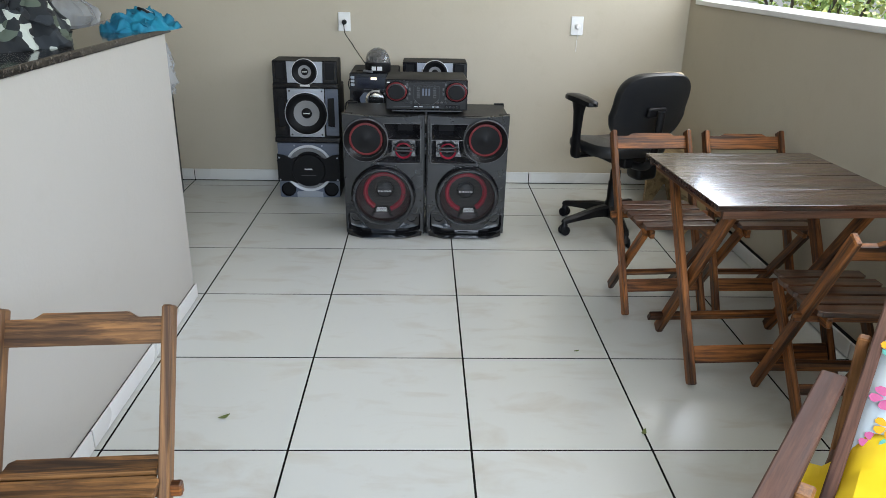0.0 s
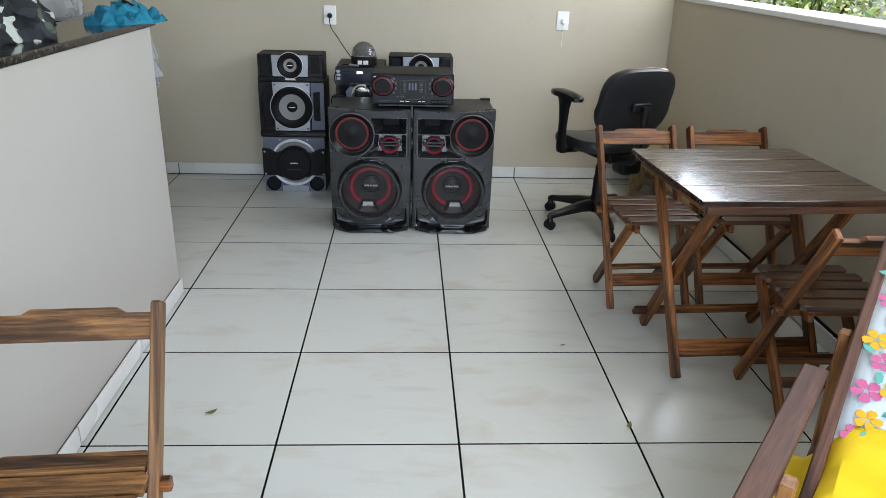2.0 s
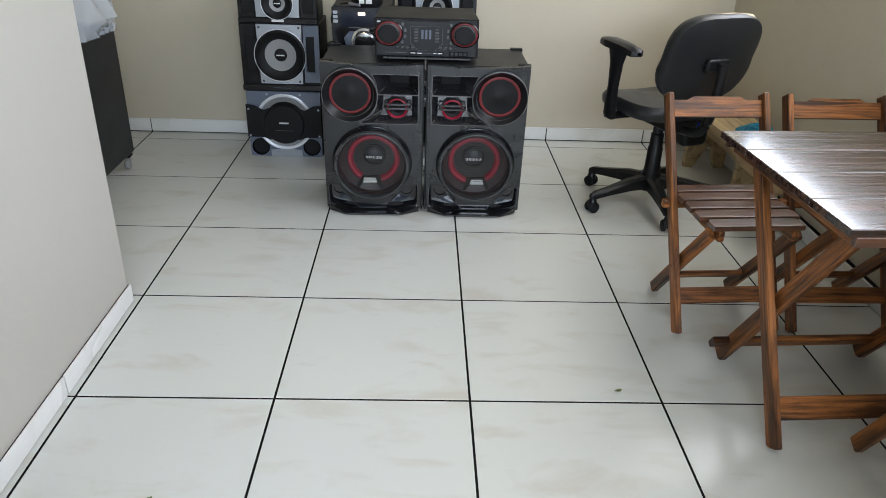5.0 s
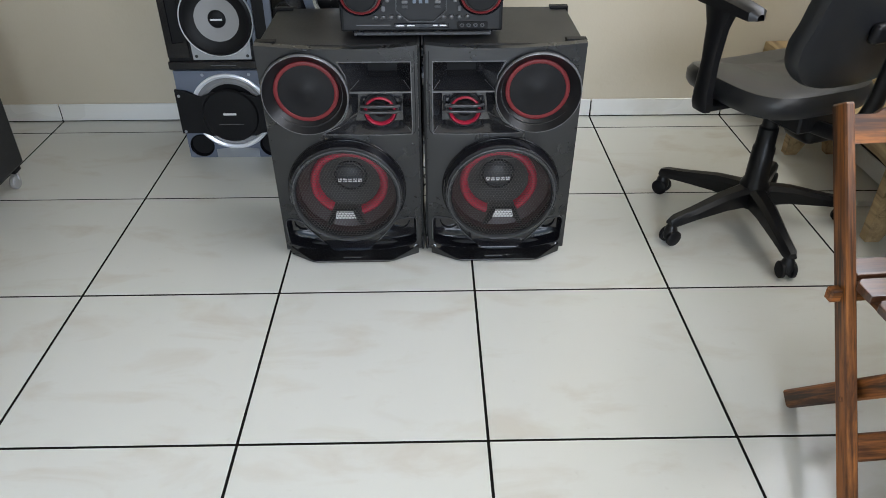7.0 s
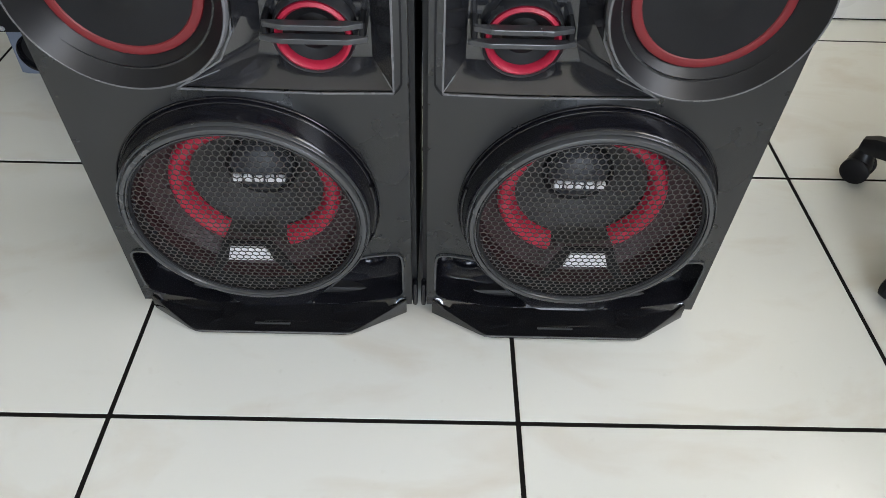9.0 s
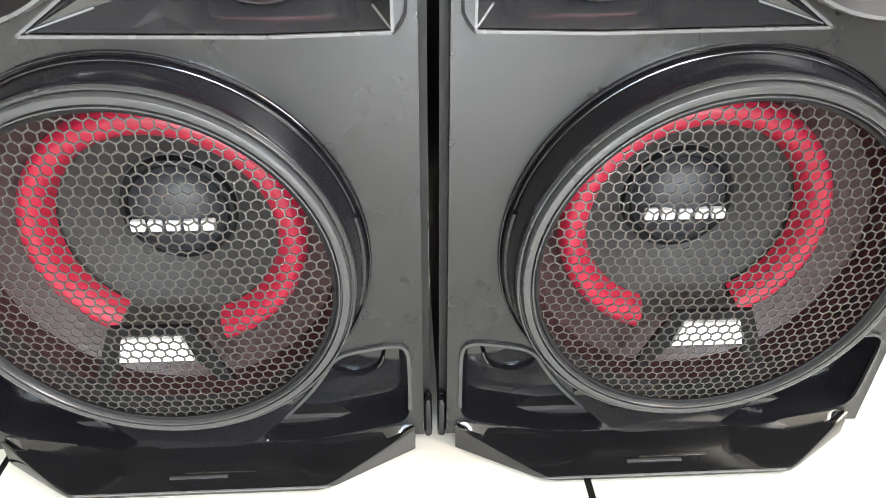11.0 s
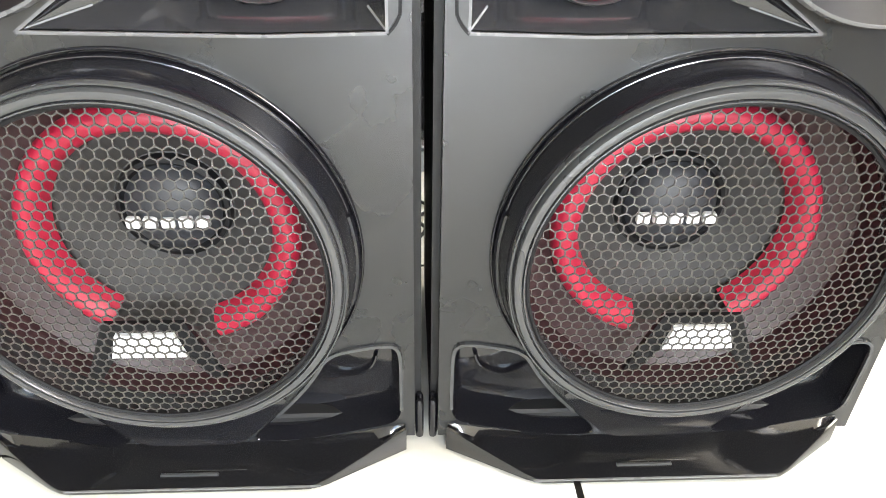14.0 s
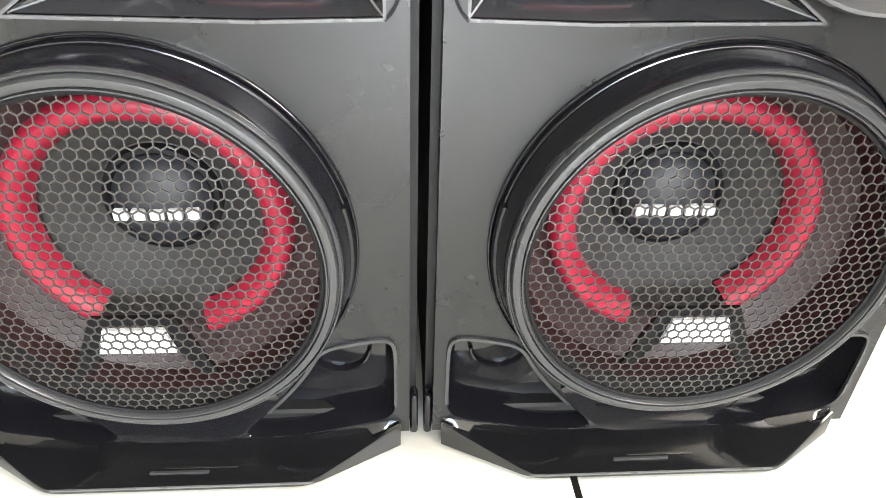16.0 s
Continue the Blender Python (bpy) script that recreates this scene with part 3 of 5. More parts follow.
    part("grille_edge", lathe(B(), [(0.1482, -0.0395), (0.1470, -0.0400), (0.1448, -0.0392), (0.1446, -0.0375), (0.1478, -0.0372)], c, "y", 80), MATTE, wo, "", True)
    part("basket", lathe(B(), [(0.1478, -0.012), (0.143, 0.010), (0.122, 0.022), (0.10, 0.026)], c, "y", 64), REDLIT, wo, "", True)
    c = (-0.002 * s, 0, 0.2520)
    part("red_ring", lathe(B(), [(0.1150, 0.027), (0.1150, 0.016), (0.1128, 0.0085), (0.1085, 0.0045), (0.1030, 0.0040), (0.0975, 0.0068), (0.0925, 0.0130), (0.0895, 0.027)], c, "y", 72, -64 - 7 * s, 244 - 7 * s), RED, wo, "red light ring with a gap below", True)
    part("cone", lathe(B(), [(0.122, 0.0255), (0.098, 0.027), (0.052, 0.062), (0.046, 0.060), (0.03, 0.058), (0.0, 0.057)], c, "y", 56), CONE, wo, "", True)
    part("cap_ring", lathe(B(), [(0.0510, 0.0625), (0.0490, 0.0550), (0.0450, 0.0540), (0.0410, 0.0580)], c, "y", 48), MATTE, wo, "", True)
    part("dust_cap", lathe(B(), [(0.0435, 0.062), (0.0405, 0.053), (0.035, 0.047), (0.027, 0.0425), (0.017, 0.039), (0.008, 0.0373), (0.0, 0.0370)], c, "y", 40), DUSTCAP, wo, "", True)
    # plain bars where the maker's word stands
    bm = B()
    for k in range(5):
        x = (k - 2) * 0.0148 - 0.002 * s
        box(bm, x - 0.0058, x + 0.0058, 0.0335, 0.0405, 0.2440, 0.2540, 0.0012)
    part("badge", bm, PALEMARK, wo, "silver bars")
    cx2 = -0.016 * s
    bm = slab(B(), [(cx2 - 0.060, 0.130), (cx2 - 0.047, 0.130), (cx2 - 0.030, 0.156), (cx2 + 0.030, 0.156), (cx2 + 0.047, 0.130), (cx2 + 0.060, 0.130), (cx2 + 0.034, 0.192), (cx2 - 0.034, 0.192)], -0.030, -0.025)
    part("bracket", bm, MATTE, wo)
    bm = slab(B(), [(cx2 - 0.031, 0.1590), (cx2 + 0.031, 0.1590), (cx2 + 0.024, 0.1835), (cx2 - 0.024, 0.1835)], -0.0345, -0.0305)
    part("plate", bm, PALEMARK, wo, "silver plate")
    # bass ports: rounded gloss pockets with a tube mouth at the back
    for pts in (port_in, port_out):
        n = len(pts)
        ce = (sum(p[0] for p in pts) / n, sum(p[1] for p in pts) / n)
        rows = []
        for k, y, lift in ((1.0, -0.0012, 0.0), (0.985, 0.001, 0.0), (0.965, 0.010, 0.0), (0.945, 0.024, 0.001), (0.915, 0.033, 0.001), (0.86, 0.0375, 0.001), (0.72, 0.0390, 0.001), (0.40, 0.0392, 0.001)):
            rows.append([(s * (ce[0] + (x - ce[0]) * k), y, ce[1] + lift + (z - ce[1]) * k) for x, z in pts])
        po = fpart("port", loft(B(), rows, True), SATIN, "gloss black port pocket", True)
        sx = 1 if ce[0] > 0 else -1
        mouth = (s * (ce[0] + sx * 0.016), 0.0, ce[1] + 0.030)
        part("port_mouth", lathe(B(), [(0.0300, 0.0352), (0.0292, 0.0330), (0.0275, 0.0330), (0.0262, 0.0375), (0.0255, 0.0410)], mouth, "y", 32, 185, 355), SATIN, po, "", True)
        k0 = next(i for i in range(n) if pts[i - 1][1] < 0.05 <= pts[i][1])
        hi = [q for q in pts[k0:] + pts[:k0] if q[1] >= 0.05]
        part("edge_bead", path_line(B(), [(x, -0.0012, z) for x, z in f(hi)], 0.0016, False), RIMGREY, po)
    # gloss chin below the woofer, between the pockets
    chin = f(eased([(0.036, 0.0135), (0.088, 0.073), (0.060, 0.086), (-0.074, 0.086), (-0.110, 0.073), (-0.060, 0.0135)], 0.1, 2))
    fpart("chin", slab(B(), chin, -0.0030, -0.0004), SATIN, "gloss black chin")
    # foot plate: a low dish that rises to its two ends, with a thin lip
    rows = [[] for _ in range(8)]
    for i in range(65):
        u = -1 + i / 32
        x = 0.1985 * u
        rise = 0.023 * max(0.0, (abs(x) - 0.075) / 0.1235) ** 1.4
        xc = 0.124 if x < 0 else 0.114
        k = max(0.0, (abs(x) - xc) / (0.1985 - xc))
        fy = -0.055 + 0.049 * k + 0.0018 * max(0.0, 1 - abs(abs(x) - xc) / 0.010)
        lip = 0.0095 + 0.0225 * k ** 1.15
        dip = min(0.010, (0.058 + fy) * 0.2)
        rows[0].append((s * x * 0.985, 0.010, 0.0145 + rise))
        rows[1].append((s * x * 0.990, -0.0012, 0.0140 + rise))
        rows[2].append((s * x * 0.992, -0.0040, 0.0118 + rise * 0.97))
        rows[3].append((s * x * 0.994, fy * 0.5, (0.0106 + rise * 0.9 + lip) / 2 - dip * 0.25))
        rows[4].append((s * x * 0.996, fy * 0.95 + 0.0005, lip + 0.0004))
        rows[5].append((s * x, fy - 0.0006, lip - 0.0004))
        rows[6].append((s * x * 1.002, fy - 0.0012, lip - 0.0022))
        rows[7].append((s * x, fy, 0.0035))
    pl = part("foot_plate", loft(B(), rows, False, False), FOOT, root, "gloss black protruding foot plate", True)
    # Grey bead along the lip that draws in its highlight line.
    part("edge_bead", path_line(B(), [(s * -0.118, -0.0562, 0.0088), (s * 0.118, -0.0562, 0.0088)], 0.0008, False), EDGE, pl)
    for x0, x1, y, h in ((-0.034, 0.020, -0.040, 0.0118), (-0.020, 0.046, -0.034, 0.0112)):
        part("slot", box(B(), x0, x1, y - 0.0016, y + 0.0016, 0.0085, h, 0.0003), RING if h > 0.0115 else FOOT, pl)
    # corner protectors on the outer side
    for y in (-0.028, 0.285):
        bm = B()
        xo = -0.2125 * s
        box(bm, min(xo, xo + s * 0.05), max(xo, xo + s * 0.05), y, y + 0.024, 0.676, 0.6835, 0.0015)
        box(bm, min(xo - s * 0.005, xo + s * 0.001), max(xo - s * 0.005, xo + s * 0.001), y, y + 0.024, 0.625, 0.6835, 0.0015)
        part("corner_protector", bm, MATTE, root)
    return root


loudspeaker(1, -0.3630)
loudspeaker(-1, 0.0740)


def control_unit():
    root = thing("stereo_unit", "black stereo control unit with two red-ringed dials on the loudspeakers", "stereo", pose(-0.143, 1.925, 0.6772) @ Matrix.Diagonal((0.99, 1, 0.87, 1)))
    part("base", box(B(), -0.185, 0.19, 0.02, 0.25, 0.006, 0.03, 0.003), MATTE, root)
    bm = loft(B(), [[(-0.215, 0.0, 0.022), (0.215, 0.0, 0.022), (0.215, 0.0, 0.2), (-0.215, 0.0, 0.2)],
                    [(-0.21, 0.26, 0.022), (0.21, 0.26, 0.022), (0.205, 0.26, 0.205), (-0.205, 0.26, 0.205)]], True)
    bm.faces.new([v for v in bm.verts if abs(v.co.y) < 1e-6])
    bmesh.ops.bevel(bm, geom=list(bm.edges), offset=0.004, segments=2, profile=0.5, affect="EDGES")
    body = part("body", bm, MATTE, root)
    part("lower_lip", box(B(), -0.18, 0.185, -0.010, 0.02, 0.012, 0.022, 0.002), RING, root)
    fas = part("fascia", slab(B(), [(-0.205, 0.03), (0.205, 0.03), (0.205, 0.193), (0.11, 0.193), (0.09, 0.187), (-0.09, 0.187), (-0.11, 0.193), (-0.205, 0.193)], -0.006, -0.0005), SHADE, root)
    for sx in (-1, 1):
        c = (sx * 0.156, -0.004, 0.132)
        k = part("dial", lathe(B(), [(0.061, 0), (0.060, -0.012), (0.056, -0.015), (0.053, -0.012)], c, "y", 48), GLOSS, root, "", True)
        part("red_ring", lathe(B(), [(0.0545, -0.011), (0.0525, -0.017), (0.048, -0.0185), (0.046, -0.015)], c, "y", 48), DIMRED, k, "red light ring", True)
        part("silver_ring", lathe(B(), [(0.0465, -0.014), (0.045, -0.020), (0.041, -0.021)], c, "y", 48), RING, k, "", True)
        part("knob", lathe(B(), [(0.0415, -0.012), (0.0415, -0.024), (0.038, -0.027), (0, -0.027)], c, "y", 40), MATTE, k, "", True)
        # small side keys in an arc round the dial
        for q in range(4):
            a = radians(-36 + q * 24) if sx < 0 else radians(180 - 36 + q * 24)
            x, z = c[0] + 0.069 * math.cos(a), c[2] + 0.069 * math.sin(a)
            part("key", box(B(), x - 0.005, x + 0.005, -0.010, -0.004, z - 0.008, z + 0.008, 0.002), EDGE, root)
        for q in range(4):
            x = sx * (0.058 + 0.021 * q)
            part("button", lathe(B(), [(0.0075, -0.005), (0.0070, -0.011), (0.005, -0.012), (0, -0.012)], (x, 0, 0.066), "y", 16), RING, root, "", True)
    disp = part("display", slab(B(), [(-0.058, 0.160), (0.058, 0.160), (0.058, 0.09), (0.03, 0.062), (-0.03, 0.062), (-0.058, 0.09)], -0.010, -0.005), SHADE, root, "dark display")
    for x in (-0.043, 0.043):
        for q in range(5):
            part("key", box(B(), x - 0.008, x + 0.008, -0.013, -0.0098, 0.094 + q * 0.0135, 0.103 + q * 0.0135, 0.001), EDGE if q % 2 else RING, disp)
    for q in range(3):
        part("meter", box(B(), -0.022 + q * 0.016, -0.013 + q * 0.016, -0.012, -0.0098, 0.108, 0.150, 0.001), SLATE, disp)
    part("edge_bead", path_line(B(), [(x, -0.0105, z) for x, z in ((-0.066, 0.165), (0.066, 0.165), (0.066, 0.086), (0.034, 0.054), (-0.034, 0.054), (-0.066, 0.086))], 0.0014), RING, disp)
    slot = part("slot", box(B(), -0.072, 0.072, -0.009, -0.004, 0.034, 0.049, 0.002), GLOSS, root)
    for x0, x1 in ((-0.066, -0.046), (-0.038, -0.018), (0.030, 0.042), (0.048, 0.066)):
        part("marking", box(B(), x0, x1, -0.0096, -0.0088, 0.040, 0.044), PALEMARK, slot)
    part("marking", box(B(), -0.172, -0.082, -0.0068, -0.0058, 0.0415, 0.044), EDGE, root)
    so = part("socket_panel", box(B(), 0.095, 0.175, -0.008, -0.004, 0.030, 0.052, 0.002), MATTE, root)
    for x in (0.107, 0.125, 0.143, 0.161):
        part("socket", lathe(B(), [(0.006, -0.008), (0.006, -0.0105), (0.003, -0.0105), (0.0028, -0.0075)], (x, 0, 0.041), "y", 14), RING, so)
    part("badge", box(B(), -0.204, -0.190, -0.0068, -0.0058, 0.180, 0.186), PALEMARK, root)
    part("badge", box(B(), 0.13, 0.185, 0.0, 0.0008, 0.202, 0.2035), EDGE, root)


control_unit()


def stack_module(root, name, w, z0, z1, depth):
    return part(name, box(B(), -w / 2, w / 2, 0.012, depth, z0, z1, 0.006, 2), MATTE, root, "black plastic module")


def speaker_tower(cx, y):
    root = thing("speaker_tower", "silver and black three-module speaker tower on the floor", "loudspeaker", pose(cx, y, 0), "pair of speaker towers")
    # subwoofer module
    sub = stack_module(root, "subwoofer", 0.385, 0.0, 0.352, 0.32)
    bm = slab(B(), [(-0.188, 0.004), (-0.176, 0.0), (0.176, 0.0), (0.188, 0.004), (0.19, 0.35), (-0.19, 0.35)], 0.0, 0.014,
              [circle(0, 0.19, 0.142, 56), circle(-0.135, 0.052, 0.046, 32), circle(0.135, 0.052, 0.046, 32)])
    part("front", bm, SLATE, sub, "blue-grey metallic front")
    part("chin", slab(B(), [(-0.082, 0.002), (0.082, 0.002), (0.082, 0.036), (0.0, 0.046), (-0.082, 0.036)], -0.003, 0.001), SILVER, sub)
    part("ring", lathe(B(), [(0.150, 0.002), (0.149, -0.006), (0.143, -0.0085), (0.134, -0.004), (0.133, 0.02)], (0, 0, 0.19), "y", 64), BRIGHTRING, sub, "bright metal ring", True)
    part("cone", lathe(B(), [(0.134, 0.006), (0.12, 0.012), (0.115, 0.008), (0.105, 0.012), (0.06, 0.03), (0.0, 0.032)], (0, 0, 0.19), "y", 48), GREYCONE, sub, "", True)
    part("band", slab(B(), [(-0.193, 0.112), (-0.11, 0.112), (-0.085, 0.10), (0.085, 0.10), (0.11, 0.112), (0.193, 0.112), (0.193, 0.285), (0.15, 0.278), (0.105, 0.255), (0.06, 0.272), (-0.06, 0.272), (-0.105, 0.255), (-0.15, 0.278), (-0.193, 0.285)], -0.020, -0.009), MATTE, sub, "black band across the cone")
    part("bulge", lathe(B(), [(0.105, -0.020), (0.10, -0.028), (0.0, -0.030)], (0, 0, 0.182), "y", 40), MATTE, sub, "", True)
    part("badge", box(B(), -0.024, 0.024, -0.0312, -0.0302, 0.188, 0.196), PALEMARK, sub)
    part("marking", box(B(), -0.046, 0.046, -0.0310, -0.0300, 0.150, 0.1525), EDGE, sub)
    for x in (-0.135, 0.135):
        part("port", lathe(B(), [(0.047, 0.002), (0.0455, -0.004), (0.042, 0.0), (0.036, 0.05), (0.0, 0.051)], (x, 0, 0.052), "y", 32), GLOSS, sub, "", True)
    for x, z in ((-0.18, 0.12), (0.18, 0.12), (-0.18, 0.262), (0.18, 0.262), (-0.07, 0.012), (0.07, 0.012), (-0.085, 0.335), (0.085, 0.335)):
        part("screw", lathe(B(), [(0.006, 0), (0.0055, -0.002), (0, -0.0025)], (x, -0.0005 if abs(x) < 0.1 else -0.0205, z), "y", 10), SILVER, sub)
    # middle module
    mid = stack_module(root, "midrange", 0.40, 0.3525, 0.690, 0.30)
    part("front", slab(B(), [(-0.105, 0.392), (0.105, 0.392), (0.112, 0.686), (-0.112, 0.686)], 0.0, 0.013, [circle(0, 0.535, 0.100, 48)]), SILVER, mid, "silver front panel")
    part("foot_band", box(B(), -0.2, 0.2, -0.004, 0.012, 0.356, 0.386, 0.003), GLOSS, mid)
    part("marking", box(B(), -0.045, 0.045, -0.0048, -0.0038, 0.370, 0.3725), EDGE, mid)
    for sx in (-1, 1):
        bm = slab(B(), [(sx * 0.118, 0.40), (sx * 0.196, 0.40), (sx * 0.196, 0.684), (sx * 0.118, 0.684)], 0.002, 0.013,
                  [[(sx * 0.130, 0.455), (sx * 0.172, 0.450), (sx * 0.172, 0.632), (sx * 0.130, 0.628)]])
        part("side_panel", bm, SLATE if sx > 0 else GLOSS, mid)
    part("ring", lathe(B(), [(0.131, 0.0), (0.1305, -0.008), (0.1285, -0.010), (0.1265, -0.007)], (0, 0, 0.535), "y", 64), BRIGHTRING, mid, "bright metal ring", True)
    part("surround", lathe(B(), [(0.1270, -0.006), (0.116, -0.010), (0.106, -0.003), (0.090, 0.004), (0.078, 0.006)], (0, 0, 0.535), "y", 56), MATTE, mid, "", True)
    part("cone", lathe(B(), [(0.079, 0.0055), (0.030, 0.012)], (0, 0, 0.535), "y", 48), GREYCONE, mid, "", True)
    part("dust_cap", lathe(B(), [(0.032, 0.0115), (0.027, 0.006), (0.015, 0.003), (0, 0.002)], (0, 0, 0.535), "y", 32), MATTE, mid, "", True)
    part("badge", box(B(), -0.020, 0.020, 0.0005, 0.0035, 0.532, 0.538), PALEMARK, mid)
    for x, z in ((-0.092, 0.405), (0.092, 0.405), (-0.098, 0.672), (0.098, 0.672)):
        part("screw", lathe(B(), [(0.006, 0), (0.0055, -0.002), (0, -0.0025)], (x, -0.0005, z), "y", 10), RING, mid)
    # treble module
    top = stack_module(root, "treble", 0.39, 0.6905, 0.850, 0.22)
    part("front", slab(B(), [(-0.105, 0.722), (0.105, 0.722), (0.108, 0.846), (-0.108, 0.846)], 0.0, 0.013, [circle(0, 0.786, 0.060, 40)]), SILVER, top, "silver front panel")
    part("foot_band", box(B(), -0.195, 0.195, -0.004, 0.012, 0.692, 0.717, 0.003), GLOSS, top)
    part("badge", box(B(), -0.03, 0.03, -0.0052, -0.0042, 0.700, 0.710), PALEMARK, top)
    for sx in (-1, 1):
        bm = slab(B(), [(sx * 0.114, 0.724), (sx * 0.192, 0.724), (sx * 0.192, 0.846), (sx * 0.114, 0.846)], 0.002, 0.013,
                  [[(sx * 0.124, 0.742), (sx * 0.176, 0.742), (sx * 0.176, 0.838), (sx * 0.124, 0.838)]])
        part("side_panel", bm, GLOSS, top)
    part("ring", lathe(B(), [(0.079, 0.0), (0.0785, -0.006), (0.0768, -0.008), (0.0750, -0.005)], (0, 0, 0.786), "y", 56), BRIGHTRING, top, "bright metal ring", True)
    part("cone", lathe(B(), [(0.0755, -0.004), (0.066, -0.006), (0.058, 0.0), (0.038, 0.006)], (0, 0, 0.786), "y", 48), MATTE, top, "", True)
    part("inner_cone", lathe(B(), [(0.039, 0.0055), (0.020, 0.010)], (0, 0, 0.786), "y", 32), GREYCONE, top, "", True)
    part("dust_cap", lathe(B(), [(0.0215, 0.009), (0.014, 0.004), (0, 0.0025)], (0, 0, 0.786), "y", 24), MATTE, top, "", True)
    part("badge", box(B(), -0.015, 0.015, 0.0010, 0.0040, 0.7835, 0.7885), PALEMARK, top)
    return root


tower = speaker_tower(-0.875, 2.605)
copy_thing(tower, pose(-0.09, 2.625, 0))


def receiver():
    root = thing("stereo_receiver", "black mini stereo receiver with a chrome volume knob behind the loudspeakers", "stereo", pose(-0.445, 2.40, 0) @ Matrix.Diagonal((1, 1, 1.018, 1)))
    # Plain box out of sight, added to hold the receiver up.
    part("hidden_support", box(B(), -0.135, 0.135, 0.02, 0.36, 0.0, 0.55, 0.005), MATTE, root)
    part("upper_case", box(B(), -0.14, 0.14, 0.01, 0.36, 0.552, 0.80, 0.008, 2), MATTE, root)
    fas = part("fascia", slab(B(), [(-0.14, 0.556), (0.14, 0.556), (0.14, 0.796), (-0.14, 0.796)], 0.0, 0.009), GLOSS, root, "gloss black fascia")
    part("volume_knob", lathe(B(), [(0.062, 0.0), (0.060, -0.012), (0.05, -0.016), (0.042, -0.030), (0.0, -0.034)], (0.01, 0, 0.648), "y", 40), CHROME, root, "chrome volume knob", True)
    part("knob_plate", slab(B(), [(-0.07, 0.60), (0.08, 0.60), (0.10, 0.66), (0.07, 0.69), (-0.06, 0.69), (-0.085, 0.66)], -0.004, 0.0), SLATE, root)
    part("display", box(B(), -0.10, 0.11, -0.002, 0.002, 0.715, 0.775, 0.001), DISPLAYGLASS, root, "dark blue display")
    part("lit_sign", box(B(), -0.018, 0.016, -0.0032, -0.0022, 0.762, 0.776, 0.001), DISPLAY, root, "small lit sign")
    for z in (0.735, 0.755, 0.775):
        part("button", box(B(), -0.134, -0.112, -0.006, 0.0, z - 0.008, z + 0.007, 0.002), SILVER, root)
    part("marking", box(B(), -0.06, 0.06, -0.0012, -0.0002, 0.706, 0.708), EDGE, root)
    return root


receiver()


def party_light():
    root = thing("party_light", "crystal dome party light on a black base on the receiver", "lamp", pose(-0.425, 2.47, 0.8145) @ Matrix.Diagonal((1.1, 1.1, 1.08, 1)))
    part("base", lathe(B(), [(0.0, 0.0), (0.062, 0.0), (0.068, 0.008), (0.068, 0.046), (0.062, 0.052), (0.0, 0.052)], (0, 0, 0), "z", 32), MATTE, root, "", True)
    for x0, x1 in ((-0.028, -0.006), (0.0, 0.026)):
        part("marking", box(B(), x0, x1, -0.0695, -0.0665, 0.014, 0.034), PALEMARK, root)
    bm = B()
    rows = []
    for i in range(6):
        a = radians(i * 17)
        n = 14
        rows.append([(0.066 * math.cos(a) * math.cos(2 * math.pi * (k + 0.5 * (i % 2)) / n), 0.066 * math.cos(a) * math.sin(2 * math.pi * (k + 0.5 * (i % 2)) / n), 0.052 + 0.074 * math.sin(a)) for k in range(n)])
    loft(bm, rows, True)
    bmesh.ops.triangulate(bm, faces=bm.faces)
    part("dome", bm, GLASS, root, "faceted clear crystal dome")
    part("light_core", lathe(B(), [(0.0, 0.053), (0.03, 0.053), (0.028, 0.075), (0.0, 0.085)], (0, 0, 0), "z", 16), MATTE, root)


party_light()


def cable(name, pts, r, label, material=None):
    bm = tube(B(), curve_pts(pts, 8), r, 6)
    tagged(part(name, bm, material or MATTE, None, "", True), label, "cable")


cable("power_cable", [(-0.664, 2.955, 1.045), (-0.664, 2.93, 1.03), (-0.655, 2.925, 0.98), (-0.62, 2.92, 0.93), (-0.58, 2.85, 0.885), (-0.52, 2.66, 0.845), (-0.47, 2.54, 0.815)], 0.0028, "thin black cable hanging from the wall socket")
cable("loose_cable", [(-0.60, 2.75, 0.62), (-0.612, 2.60, 0.72), (-0.57, 2.5, 0.80), (-0.51, 2.43, 0.825), (-0.44, 2.412, 0.81), (-0.40, 2.415, 0.806)], 0.003, "black cable looped over the receiver")
cable("loose_cable", [(-0.33, 2.45, 0.806), (-0.34, 2.425, 0.812), (-0.31, 2.418, 0.818), (-0.28, 2.44, 0.806), (-0.26, 2.47, 0.806), (-0.29, 2.5, 0.806)], 0.004, "tangled black cable beside the party light")
cable("speaker_cable", [(-0.60, 2.32, 0.02), (-0.605, 2.30, 0.3), (-0.60, 2.28, 0.62), (-0.585, 2.27, 0.672), (-0.555, 2.26, 0.68), (-0.535, 2.25, 0.655)], 0.004, "black speaker cable behind the cabinet")

bm = box(B(), -0.033, 0.033, -0.016, 0.016, 0, 0.013, 0.004, 2)
rc = tagged(part("remote_control", bm, SILVER), "grey remote control lying on the receiver", "remote control")
rc.matrix_basis = pose(-0.475, 2.425, 0.815, 0, 0, -28)
bm = B()
for k in range(4):
    box(bm, -0.022 + k * 0.012, -0.015 + k * 0.012, -0.006, 0.006, 0.0131, 0.0146)
part("buttons", bm, MATTE, rc)


